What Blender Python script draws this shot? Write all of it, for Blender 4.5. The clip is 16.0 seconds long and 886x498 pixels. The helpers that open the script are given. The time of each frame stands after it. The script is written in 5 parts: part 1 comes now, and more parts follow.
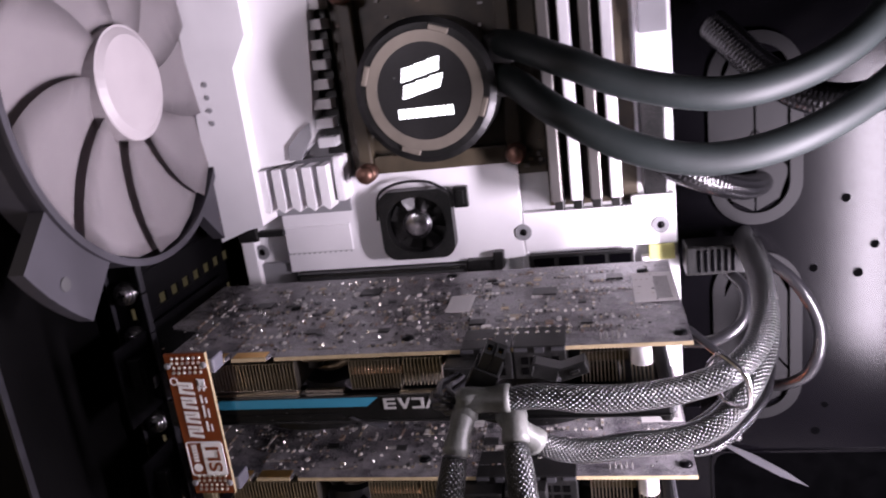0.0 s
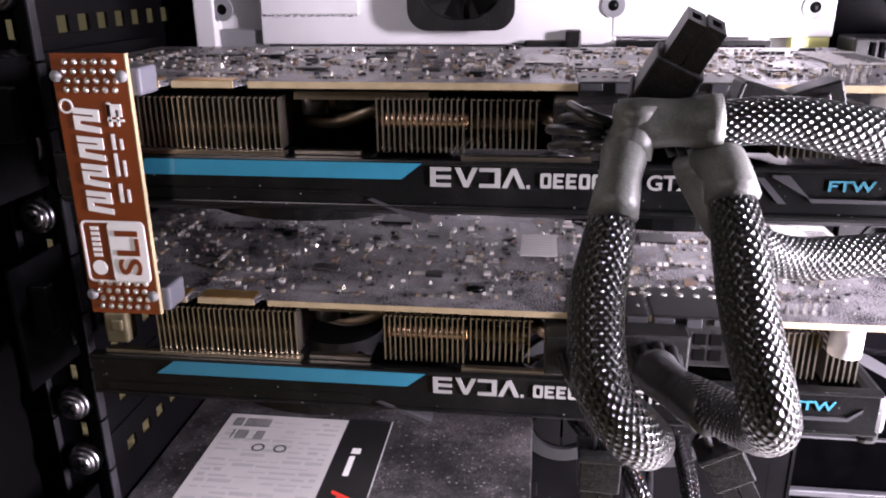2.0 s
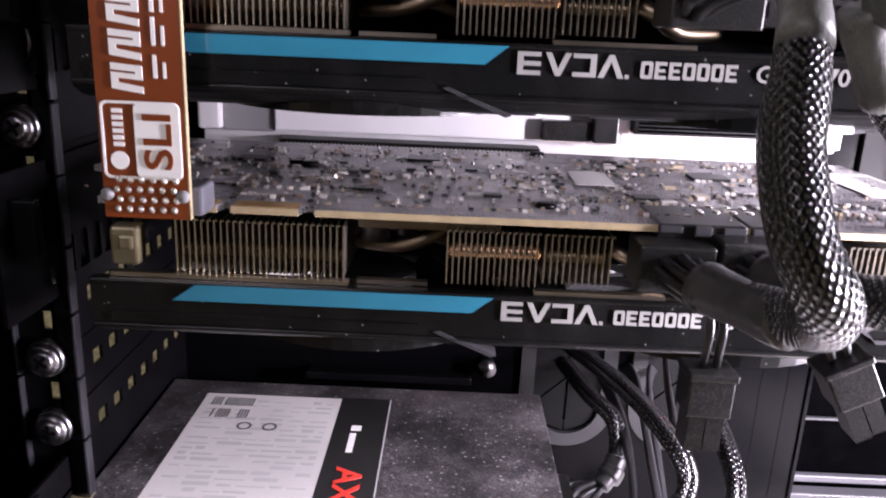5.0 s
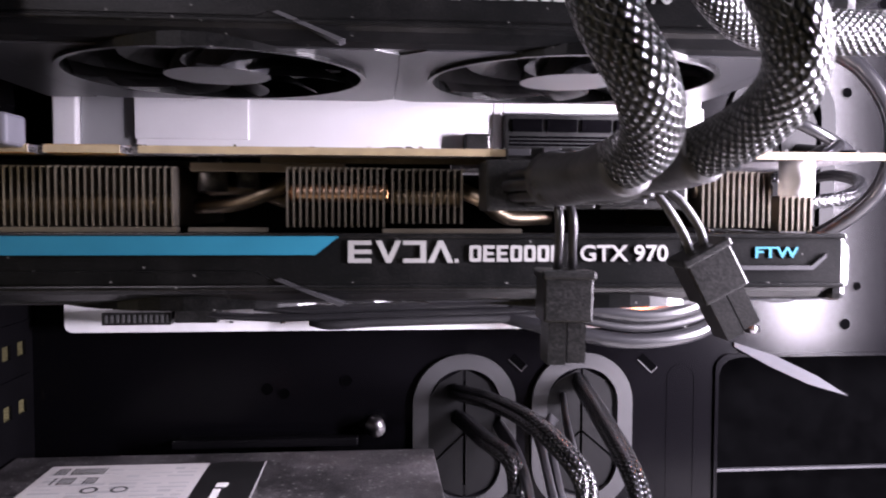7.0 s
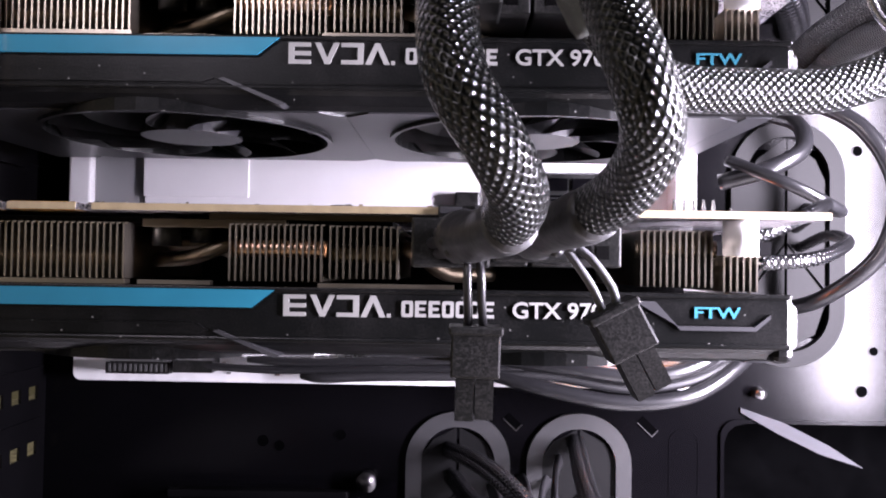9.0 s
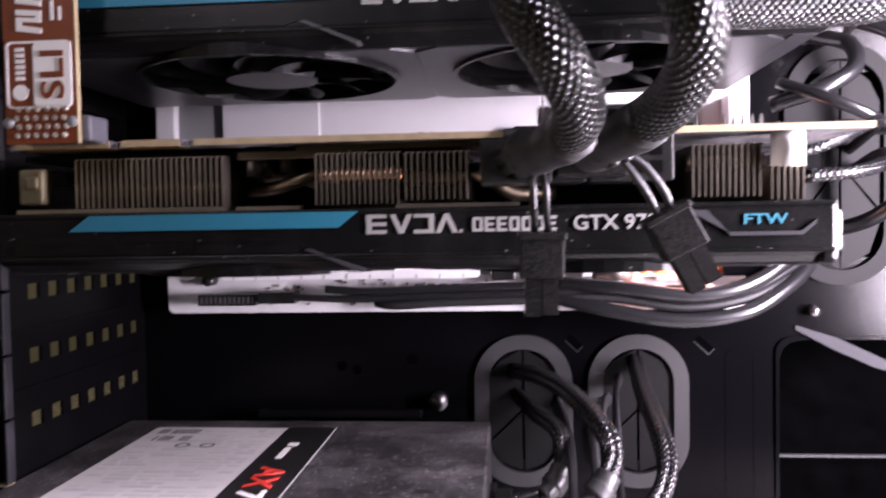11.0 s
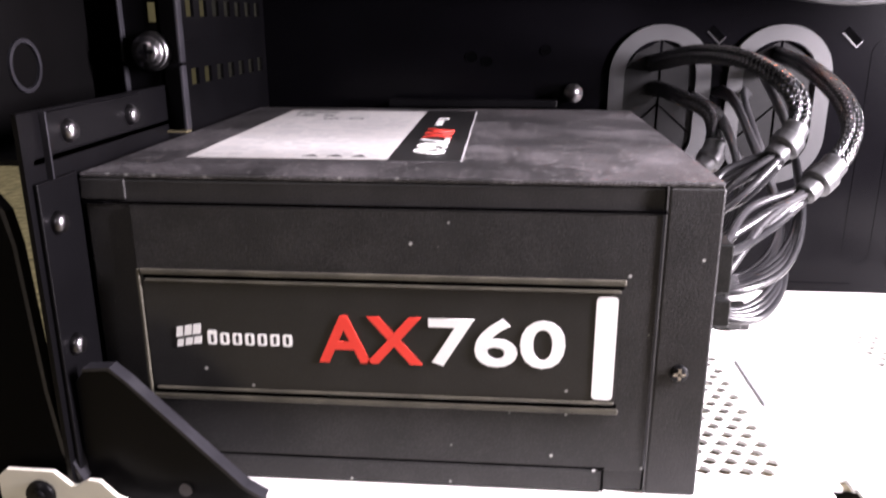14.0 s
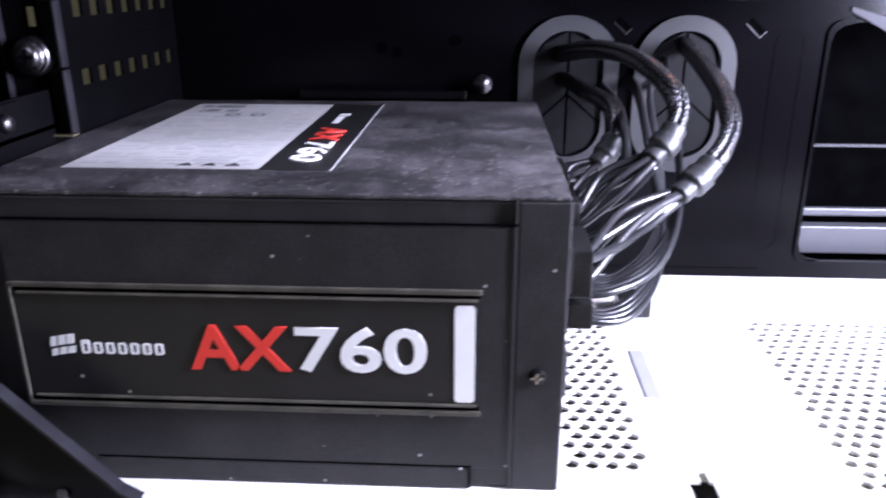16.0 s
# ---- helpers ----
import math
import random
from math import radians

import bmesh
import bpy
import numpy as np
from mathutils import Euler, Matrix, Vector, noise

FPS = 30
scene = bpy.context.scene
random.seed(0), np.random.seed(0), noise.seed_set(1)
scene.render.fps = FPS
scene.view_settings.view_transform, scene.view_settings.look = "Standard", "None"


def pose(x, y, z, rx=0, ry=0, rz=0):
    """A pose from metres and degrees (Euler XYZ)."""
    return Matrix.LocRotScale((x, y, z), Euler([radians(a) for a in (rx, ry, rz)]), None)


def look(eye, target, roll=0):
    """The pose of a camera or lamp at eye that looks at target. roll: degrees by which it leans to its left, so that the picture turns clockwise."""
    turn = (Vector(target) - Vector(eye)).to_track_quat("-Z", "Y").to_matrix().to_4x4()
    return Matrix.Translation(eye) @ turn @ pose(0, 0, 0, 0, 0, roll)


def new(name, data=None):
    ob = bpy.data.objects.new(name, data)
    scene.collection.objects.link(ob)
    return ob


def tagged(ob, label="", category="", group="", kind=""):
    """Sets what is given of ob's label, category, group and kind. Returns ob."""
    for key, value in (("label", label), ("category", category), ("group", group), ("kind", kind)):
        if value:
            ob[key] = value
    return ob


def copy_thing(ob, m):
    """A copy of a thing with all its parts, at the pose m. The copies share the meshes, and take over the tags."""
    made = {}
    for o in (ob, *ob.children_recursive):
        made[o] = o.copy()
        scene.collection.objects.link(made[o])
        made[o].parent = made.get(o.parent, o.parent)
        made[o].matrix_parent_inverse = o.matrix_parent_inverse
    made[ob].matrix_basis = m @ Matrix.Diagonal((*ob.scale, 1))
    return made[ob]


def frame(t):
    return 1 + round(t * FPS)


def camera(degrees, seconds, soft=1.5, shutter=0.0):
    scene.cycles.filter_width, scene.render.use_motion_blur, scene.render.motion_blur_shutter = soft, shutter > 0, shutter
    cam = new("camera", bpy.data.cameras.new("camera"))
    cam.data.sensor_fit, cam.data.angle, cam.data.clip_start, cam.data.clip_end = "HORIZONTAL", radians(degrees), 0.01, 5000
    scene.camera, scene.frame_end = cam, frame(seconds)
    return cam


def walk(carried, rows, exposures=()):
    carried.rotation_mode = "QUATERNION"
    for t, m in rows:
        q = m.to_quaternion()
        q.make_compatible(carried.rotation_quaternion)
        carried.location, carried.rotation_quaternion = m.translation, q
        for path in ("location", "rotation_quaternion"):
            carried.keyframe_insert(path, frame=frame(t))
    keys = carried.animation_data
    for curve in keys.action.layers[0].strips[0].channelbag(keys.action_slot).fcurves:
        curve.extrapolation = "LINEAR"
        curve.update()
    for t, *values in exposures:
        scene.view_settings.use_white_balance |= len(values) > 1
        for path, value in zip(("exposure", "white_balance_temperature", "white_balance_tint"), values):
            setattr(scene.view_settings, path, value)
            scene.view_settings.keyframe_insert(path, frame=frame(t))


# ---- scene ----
cam = camera(59.83, 16.0, soft=1.9, shutter=0.5)
PATH = [
    (0, (0.0699, -0.2677, 0.3872), (0.0290, -0.0798, 0.3322), -7.30),
    (0.5, (0.0648, -0.2523, 0.3694), (0.0165, -0.0668, 0.3124), -5.10),
    (1, (0.0180, -0.2034, 0.3157), (-0.0253, -0.0189, 0.2516), -5.40),
    (1.5, (0.0045, -0.1788, 0.2897), (-0.0268, 0.0073, 0.2234), -2.60),
    (2, (-0.0017, -0.1681, 0.2815), (-0.0251, 0.0192, 0.2151), -0.50),
    (2.5, (-0.0041, -0.1611, 0.2804), (-0.0238, 0.0268, 0.2148), -0.20),
    (3, (-0.0010, -0.1610, 0.2787), (-0.0182, 0.0272, 0.2130), 0.10),
    (3.5, (-0.0068, -0.1552, 0.2787), (-0.0258, 0.0318, 0.2105), -0.60),
    (3.7, (-0.0194, -0.1538, 0.2780), (-0.0401, 0.0321, 0.2071), 0.40),
    (6, (-0.0454, -0.1600, 0.2017), (-0.0313, 0.0381, 0.1781), 1.70),
    (6.5, (-0.0402, -0.1544, 0.1888), (-0.0230, 0.0447, 0.1799), 0.80),
    (7, (-0.0224, -0.1550, 0.1812), (-0.0052, 0.0440, 0.1716), 0.20),
    (7.5, (-0.0126, -0.1527, 0.1771), (0.0001, 0.0469, 0.1746), -0.00),
    (8, (-0.0019, -0.1559, 0.1806), (0.0067, 0.0439, 0.1817), -0.20),
    (8.2, (0.0004, -0.1563, 0.1820), (0.0052, 0.0436, 0.1873), 0.70),
    (10.5, (0.0274, -0.1747, 0.1754), (0.0138, 0.0248, 0.1789), -1.10),
    (11, (0.0083, -0.1792, 0.1720), (-0.0081, 0.0200, 0.1652), -1.00),
    (11.5, (-0.0023, -0.1812, 0.1658), (-0.0207, 0.0177, 0.1553), -0.60),
    (12, (-0.0127, -0.1800, 0.1573), (-0.0302, 0.0178, 0.1335), -0.70),
    (12.5, (-0.0207, -0.1833, 0.1515), (-0.0365, 0.0143, 0.1244), -0.60),
    (13, (-0.0319, -0.1861, 0.1366), (-0.0476, 0.0092, 0.0967), -1.60),
    (13.5, (-0.0464, -0.1882, 0.1284), (-0.0615, 0.0042, 0.0760), -0.60),
    (14, (-0.0530, -0.1853, 0.1238), (-0.0680, 0.0057, 0.0662), 0.00),
    (14.5, (-0.0576, -0.1880, 0.1198), (-0.0728, -0.0012, 0.0501), 0.00),
    (15, (-0.0543, -0.1876, 0.1231), (-0.0694, -0.0008, 0.0532), -0.50),
    (15.5, (-0.0426, -0.1804, 0.1282), (-0.0571, 0.0069, 0.0596), -0.80),
    (16, (-0.0215, -0.1842, 0.1374), (-0.0319, 0.0040, 0.0704), -0.10),
]

walk(cam, [(t, look(eye, target, roll)) for t, eye, target, roll in PATH], [
    (0.0, -0.72, 6450, 19), (0.5, -1.08, 6450, 19), (1.0, -0.98, 6450, 19), (1.5, -0.58, 6450, 17), (2.0, 0.02, 6450, 15), (2.5, 0.15, 6420, 15), (3.5, 0.25, 6400, 14), (6.0, 0.2, 6350, 16), (7.0, 0.2, 6300, 16),
    (8.0, 0.36, 6200, 15), (10.5, -0.3, 6200, 18), (11.0, -0.4, 6500, 20), (11.5, 0.02, 6600, 20), (12.0, 0.22, 6700, 20), (12.5, 0.32, 6800, 20), (13.0, 0.38, 6800, 18),
    (13.5, 0.4, 6700, 14), (14.5, 0.5, 6600, 8), (15.0, 0.1, 5800, 10), (16.0, -0.12, 5450, 12)])

# ---- world and lamps ----
world = bpy.data.worlds.new("room_air")
scene.world = world
world.use_nodes = True
world.node_tree.nodes["Background"].inputs[0].default_value = (0.75, 0.8, 1.0, 1)
world.node_tree.nodes["Background"].inputs[1].default_value = 0.004


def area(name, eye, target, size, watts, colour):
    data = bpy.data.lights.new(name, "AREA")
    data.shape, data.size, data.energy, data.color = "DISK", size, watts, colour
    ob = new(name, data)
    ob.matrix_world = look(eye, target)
    return tagged(ob, "unseen lamp added to light the place", "lamp")


# Unseen strip, placed and shaped from the glare on the tray.
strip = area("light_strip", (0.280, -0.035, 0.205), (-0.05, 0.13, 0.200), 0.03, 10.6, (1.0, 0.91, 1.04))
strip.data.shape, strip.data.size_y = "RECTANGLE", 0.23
# Unseen lamp, added for front light on the cards and power supply.
area("added_front_lamp", (-0.27, -0.52, 0.52), (-0.06, 0.0, 0.12), 0.12, 1.2, (1.0, 0.91, 0.99))
# Unseen lamp, added so the wall behind the rear vents looks bright.
area("added_vent_lamp", (-0.42, 0.40, 1.5), (-0.45, 0.40, 0.0), 0.30, 13.0, (1.0, 0.93, 0.8))

# ---- materials ----
def mat(name, colour, rough=0.5, metal=0.0, vary=0.15, scale=60.0, bump=0.05, fine=900.0, dust=0.0, dust_colour=(0.45, 0.42, 0.42), random_amount=0.0, coat=0.0, specks=0.0, gloss=0.5, speck_scale=110, speck_size=0.05):
    m = bpy.data.materials.new(name)
    m.use_nodes = True
    nt = m.node_tree
    N, L = nt.nodes, nt.links
    b = N["Principled BSDF"]
    b.inputs["Roughness"].default_value, b.inputs["Metallic"].default_value = rough, metal
    b.inputs["Coat Weight"].default_value, b.inputs["Specular IOR Level"].default_value = coat, gloss
    tc = N.new("ShaderNodeTexCoord")
    n1 = N.new("ShaderNodeTexNoise")
    n1.inputs["Scale"].default_value, n1.inputs["Detail"].default_value = scale, 5
    n2 = N.new("ShaderNodeTexNoise")
    n2.inputs["Scale"].default_value, n2.inputs["Detail"].default_value = fine, 3
    L.new(tc.outputs["Object"], n1.inputs["Vector"])
    L.new(tc.outputs["Object"], n2.inputs["Vector"])
    ramp = N.new("ShaderNodeMapRange")
    ramp.inputs[1].default_value, ramp.inputs[2].default_value = 0.3, 0.7
    ramp.inputs[3].default_value, ramp.inputs[4].default_value = 1 - vary, 1 + vary
    L.new(n1.outputs["Fac"], ramp.inputs[0])
    mul = N.new("ShaderNodeMix")
    mul.data_type, mul.blend_type = "RGBA", "MULTIPLY"
    mul.inputs[0].default_value = 1
    mul.inputs[6].default_value = (*colour, 1)
    L.new(ramp.outputs[0], mul.inputs[7])
    out = mul.outputs[2]
    if random_amount:
        info = N.new("ShaderNodeObjectInfo")
        r2 = N.new("ShaderNodeMapRange")
        r2.inputs[3].default_value, r2.inputs[4].default_value = 1 - random_amount, 1 + random_amount
        L.new(info.outputs["Random"], r2.inputs[0])
        mm = N.new("ShaderNodeMix")
        mm.data_type, mm.blend_type = "RGBA", "MULTIPLY"
        mm.inputs[0].default_value = 1
        L.new(out, mm.inputs[6])
        L.new(r2.outputs[0], mm.inputs[7])
        out = mm.outputs[2]
    if dust:
        sp = N.new("ShaderNodeTexNoise")
        sp.inputs["Scale"].default_value, sp.inputs["Detail"].default_value = 2200, 4
        L.new(tc.outputs["Object"], sp.inputs["Vector"])
        big = N.new("ShaderNodeTexNoise")
        big.inputs["Scale"].default_value, big.inputs["Detail"].default_value = 38, 12
        big.inputs["Roughness"].default_value = 0.72
        L.new(tc.outputs["Object"], big.inputs["Vector"])
        add = N.new("ShaderNodeMath")
        add.operation = "ADD"
        L.new(sp.outputs["Fac"], add.inputs[0])
        L.new(big.outputs["Fac"], add.inputs[1])
        th = N.new("ShaderNodeMapRange")
        th.inputs[1].default_value, th.inputs[2].default_value = 0.94, 1.24
        th.inputs[3].default_value, th.inputs[4].default_value = 0.0, dust
        L.new(add.outputs[0], th.inputs[0])
        dm = N.new("ShaderNodeMix")
        dm.data_type = "RGBA"
        dm.inputs[7].default_value = (*dust_colour, 1)
        L.new(th.outputs[0], dm.inputs[0])
        L.new(out, dm.inputs[6])
        out = dm.outputs[2]
        rm = N.new("ShaderNodeMapRange")
        rm.inputs[3].default_value, rm.inputs[4].default_value = rough, 0.9
        L.new(th.outputs[0], rm.inputs[0])
        L.new(rm.outputs[0], b.inputs["Roughness"])
    if specks:
        vo = N.new("ShaderNodeTexVoronoi")
        vo.inputs["Scale"].default_value = speck_scale
        L.new(tc.outputs["Object"], vo.inputs["Vector"])
        sm = N.new("ShaderNodeMapRange")
        sm.inputs[1].default_value, sm.inputs[2].default_value = speck_size * 0.7, speck_size * 1.5
        sm.inputs[3].default_value, sm.inputs[4].default_value = specks, 0.0
        L.new(vo.outputs["Distance"], sm.inputs[0])
        xm = N.new("ShaderNodeMix")
        xm.data_type = "RGBA"
        xm.inputs[7].default_value = (0.5, 0.5, 0.48, 1)
        L.new(sm.outputs[0], xm.inputs[0])
        L.new(out, xm.inputs[6])
        out = xm.outputs[2]
    L.new(out, b.inputs["Base Color"])
    if bump:
        bp = N.new("ShaderNodeBump")
        bp.inputs["Strength"].default_value, bp.inputs["Distance"].default_value = bump, 0.0006
        L.new(n2.outputs["Fac"], bp.inputs["Height"])
        L.new(bp.outputs[0], b.inputs["Normal"])
    return m


def glow(name, colour, strength):
    m = bpy.data.materials.new(name)
    m.use_nodes = True
    b = m.node_tree.nodes["Principled BSDF"]
    b.inputs["Base Color"].default_value = (*colour, 1)
    b.inputs["Emission Color"].default_value = (*colour, 1)
    b.inputs["Emission Strength"].default_value = strength
    return m


def islands(name, colours, rough=0.4, metal=0.0):
    """A material whose colour changes from one loose piece to the next."""
    m = bpy.data.materials.new(name)
    m.use_nodes = True
    N, L = m.node_tree.nodes, m.node_tree.links
    b = N["Principled BSDF"]
    b.inputs["Roughness"].default_value, b.inputs["Metallic"].default_value = rough, metal
    g = N.new("ShaderNodeNewGeometry")
    r = N.new("ShaderNodeValToRGB")
    r.color_ramp.interpolation = "CONSTANT"
    while len(r.color_ramp.elements) < len(colours):
        r.color_ramp.elements.new(0.5)
    for i, c in enumerate(colours):
        r.color_ramp.elements[i].position = i / len(colours)
        r.color_ramp.elements[i].color = (*c, 1)
    L.new(g.outputs["Random Per Island"], r.inputs[0])
    L.new(r.outputs[0], b.inputs["Base Color"])
    return m


def braid(name, dark, light, turns=17.0, pitch=0.0028, rough=0.3, depth=0.0007):
    """Woven sleeve: two crossing families of strands, laid along the tube by its own coordinates."""
    m = bpy.data.materials.new(name)
    m.use_nodes = True
    N, L = m.node_tree.nodes, m.node_tree.links
    b = N["Principled BSDF"]
    b.inputs["Roughness"].default_value = rough
    uv = N.new("ShaderNodeUVMap")
    sep = N.new("ShaderNodeSeparateXYZ")
    L.new(uv.outputs[0], sep.inputs[0])

    def math_node(op, a, c=None):
        n = N.new("ShaderNodeMath")
        n.operation = op
        for i, v in enumerate((a, c)):
            if v is None:
                continue
            if isinstance(v, (int, float)):
                n.inputs[i].default_value = v
            else:
                L.new(v, n.inputs[i])
        return n.outputs[0]

    u = math_node("MULTIPLY", sep.outputs[0], 2 * math.pi / pitch)
    v = math_node("MULTIPLY", sep.outputs[1], 2 * math.pi * turns)
    s1 = math_node("SINE", math_node("ADD", u, v))
    s2 = math_node("SINE", math_node("SUBTRACT", u, v))
    h = math_node("MULTIPLY", math_node("ADD", math_node("MULTIPLY", s1, 0.5), 0.5), math_node("ADD", math_node("MULTIPLY", s2, 0.5), 0.5))
    # Raised strands get a lighter colour that stands in for their glint.
    ramp = N.new("ShaderNodeValToRGB")
    ramp.color_ramp.elements[0].position, ramp.color_ramp.elements[0].color = 0.22, (*dark, 1)
    ramp.color_ramp.elements[1].position, ramp.color_ramp.elements[1].color = 0.7, (*light, 1)
    L.new(h, ramp.inputs[0])
    L.new(ramp.outputs[0], b.inputs["Base Color"])
    bp = N.new("ShaderNodeBump")
    bp.inputs["Strength"].default_value, bp.inputs["Distance"].default_value = 1.0, depth
    L.new(h, bp.inputs["Height"])
    L.new(bp.outputs[0], b.inputs["Normal"])
    return m


BLACK_STEEL = mat("black_painted_steel", (0.0019, 0.0018, 0.0022), 0.36, 0.0, 0.2, 40, 0.06, 1500, gloss=0.12)
# Darker copy of the black steel; the shade is put into its colour.
SHADED_BLACK = mat("shaded_black_steel", (0.0012, 0.0011, 0.0012), 0.6, 0.0, 0.2, 40, 0.06, 1500, gloss=0.04)
# Near-zero black that puts the darkness of unlit openings into the colour.
UNLIT_BLACK = mat("unlit_black", (0.0008, 0.0008, 0.0009), 0.95, 0.0, 0.3, 80, 0.1, 900, gloss=0.0)
TRAY = mat("charcoal_painted_steel", (0.0014, 0.0013, 0.0017), 0.19, 0.0, 0.12, 25, 0.06, 1600, gloss=0.07)
WHITE_STEEL = mat("white_painted_steel", (0.74, 0.73, 0.70), 0.4, 0.0, 0.06, 30, 0.05, 1200)
PSU_BLACK = mat("black_powder_coat", (0.014, 0.0135, 0.0135), 0.48, 0.0, 0.2, 60, 0.25, 2600, dust=0.03, specks=0.7, gloss=0.3, speck_size=0.045)
PSU_TOP = mat("dusty_black_powder_coat", (0.009, 0.0085, 0.009), 0.5, 0.0, 0.2, 60, 0.25, 2600, specks=0.24, dust=0.5, dust_colour=(0.24, 0.22, 0.23), speck_scale=330, speck_size=0.16)
LABEL_BLACK = mat("black_label_film", (0.012, 0.012, 0.012), 0.3, 0.0, 0.1, 60, 0.02, 900, dust=0.02, specks=0.6)
WHITE_PRINT = mat("white_print", (0.82, 0.82, 0.8), 0.5, 0.0, 0.04, 80, 0.0)
SILVER_PRINT = mat("silver_print", (0.27, 0.27, 0.26), 0.4, 0.0, 0.08, 80, 0.0)
GREY_PRINT = mat("grey_print", (0.42, 0.42, 0.42), 0.5, 0.0, 0.06, 80, 0.0)
DARK_PRINT = mat("dark_print", (0.05, 0.05, 0.05), 0.6, 0.0, 0.1, 80, 0.0)
RED_PRINT = mat("red_print", (0.72, 0.045, 0.03), 0.5, 0.0, 0.05, 80, 0.0)
PAPER = mat("white_sticker_paper", (0.55, 0.535, 0.52), 0.55, 0.0, 0.06, 50, 0.03, 900, dust=0.25)
ARMOR = mat("white_plastic_cover", (0.78, 0.77, 0.78), 0.45, 0.0, 0.05, 30, 0.05, 1500)
ARMOR_GREY = mat("pale_grey_plastic", (0.24, 0.24, 0.25), 0.4, 0.0, 0.08, 40, 0.04, 1500)
BOARD_WHITE = mat("white_circuit_board", (0.6, 0.6, 0.6), 0.4, 0.0, 0.08, 120, 0.03, 1500)
BOARD_BROWN = mat("brown_circuit_board", (0.06, 0.048, 0.03), 0.45, 0.0, 0.25, 90, 0.04, 1500)
# Dust is raised and lightened here to carry the board's reflected sheen too.
PCB = mat("dusty_sheen_circuit_board", (0.06, 0.056, 0.064), 0.24, 0.0, 0.5, 160, 0.08, 2500, dust=0.8, dust_colour=(0.5, 0.48, 0.49), gloss=0.9)
PCB_EDGE = mat("tan_board_edge", (0.40, 0.32, 0.19), 0.5, 0.0, 0.15, 200, 0.03)
GOLD = mat("gold_contact", (0.75, 0.45, 0.14), 0.32, 0.9, 0.1, 200, 0.03)
ORANGE_PCB = mat("orange_brown_flexible_board", (0.17, 0.038, 0.008), 0.33, 0.0, 0.12, 60, 0.04, 1400)
SOLDER = mat("solder_tin", (0.75, 0.72, 0.66), 0.28, 1.0, 0.15, 400, 0.1)
FIN = mat("nickel_aluminium_fin", (0.58, 0.52, 0.43), 0.3, 1.0, 0.2, 90, 0.03, 900, random_amount=0.15)
# Copper tone that paints the warm reflection between the fins.
FIN_GLINT_COPPER = mat("copper_fin_glint", (0.6, 0.4, 0.28), 0.3, 1.0, 0.15, 90, 0.03)
COPPER = mat("nickel_heat_pipe", (0.19, 0.155, 0.11), 0.42, 1.0, 0.15, 90, 0.03)
SHROUD = mat("black_shroud_plastic", (0.0028, 0.0031, 0.0031), 0.28, 0.0, 0.2, 60, 0.05, 1600, dust=0.02, specks=0.25, gloss=0.22, speck_scale=260, speck_size=0.06)
SHROUD_GREY = mat("satin_grey_plastic", (0.032, 0.032, 0.035), 0.36, 0.0, 0.1, 60, 0.03, 1600)
STRIPE = mat("glossy_blue_inlay", (0.026, 0.18, 0.27), 0.2, 0.0, 0.06, 60, 0.0, coat=0.5)
CYAN_PRINT = mat("cyan_print", (0.026, 0.16, 0.22), 0.4, 0.0, 0.05, 60, 0.0)
BLACK_PLASTIC = mat("black_connector_plastic", (0.0032, 0.0036, 0.0033), 0.36, 0.0, 0.2, 200, 0.05, 1500, dust=0.05, gloss=0.4)
# Lighter, glossier copy of the black steel; paints the highlight along edges.
EDGE = mat("black_steel_edge_highlight", (0.02, 0.0195, 0.023), 0.3, 0.2, 0.3, 120, 0.05, gloss=0.5)
TAN_EDGE = mat("brassy_tan_edge", (0.14, 0.12, 0.07), 0.4, 0.4, 0.3, 120, 0.05)
DARK_RUBBER = mat("black_rubber_flap", (0.0012, 0.0012, 0.0014), 0.55, 0.0, 0.15, 80, 0.1, 1800, gloss=0.14)
RUBBER = mat("grey_black_rubber", (0.0046, 0.0045, 0.0055), 0.6, 0.0, 0.15, 80, 0.1, 1800)
TUBE = mat("black_rubber_hose", (0.011, 0.015, 0.0145), 0.55, 0.0, 0.2, 60, 0.08, 1600, gloss=0.28)
SHRINK = mat("grey_heat_shrink", (0.068, 0.072, 0.064), 0.5, 0.0, 0.3, 150, 0.35, 420, dust=0.12)
SHRINK_DARK = mat("dark_grey_heat_shrink", (0.028, 0.028, 0.029), 0.4, 0.0, 0.25, 150, 0.35, 420)
WIRE = mat("black_wire_insulation", (0.010, 0.010, 0.011), 0.28, 0.0, 0.1, 100, 0.02)
# Lighter copy of the black wire; its highlights are put into the grey.
WIRE_HIGHLIT = mat("highlit_black_wire", (0.018, 0.0175, 0.019), 0.3, 0.0, 0.1, 100, 0.02)
WIRE_WHITE = mat("white_striped_wire", (0.11, 0.11, 0.115), 0.3, 0.0, 0.1, 100, 0.02)
CHROME = mat("chromed_steel", (0.62, 0.6, 0.62), 0.22, 1.0, 0.12, 150, 0.06)
DULL_CHROME = mat("dulled_chrome", (0.3, 0.29, 0.3), 0.28, 1.0, 0.4, 260, 0.25, 700)
FAN_GREY = mat("pale_fan_plastic", (0.36, 0.33, 0.335), 0.45, 0.0, 0.06, 40, 0.03)
FAN_FRAME = mat("dark_grey_fan_frame", (0.045, 0.043, 0.05), 0.5, 0.0, 0.1, 40, 0.05, gloss=0.3)
CARPET = mat("mottled_carpet", (0.16, 0.14, 0.09), 0.95, 0.0, 0.6, 120, 0.8, 700)
WALL_PAINT = mat("room_wall_paint", (0.05, 0.05, 0.055), 0.9, 0.0, 0.08, 3, 0.1)
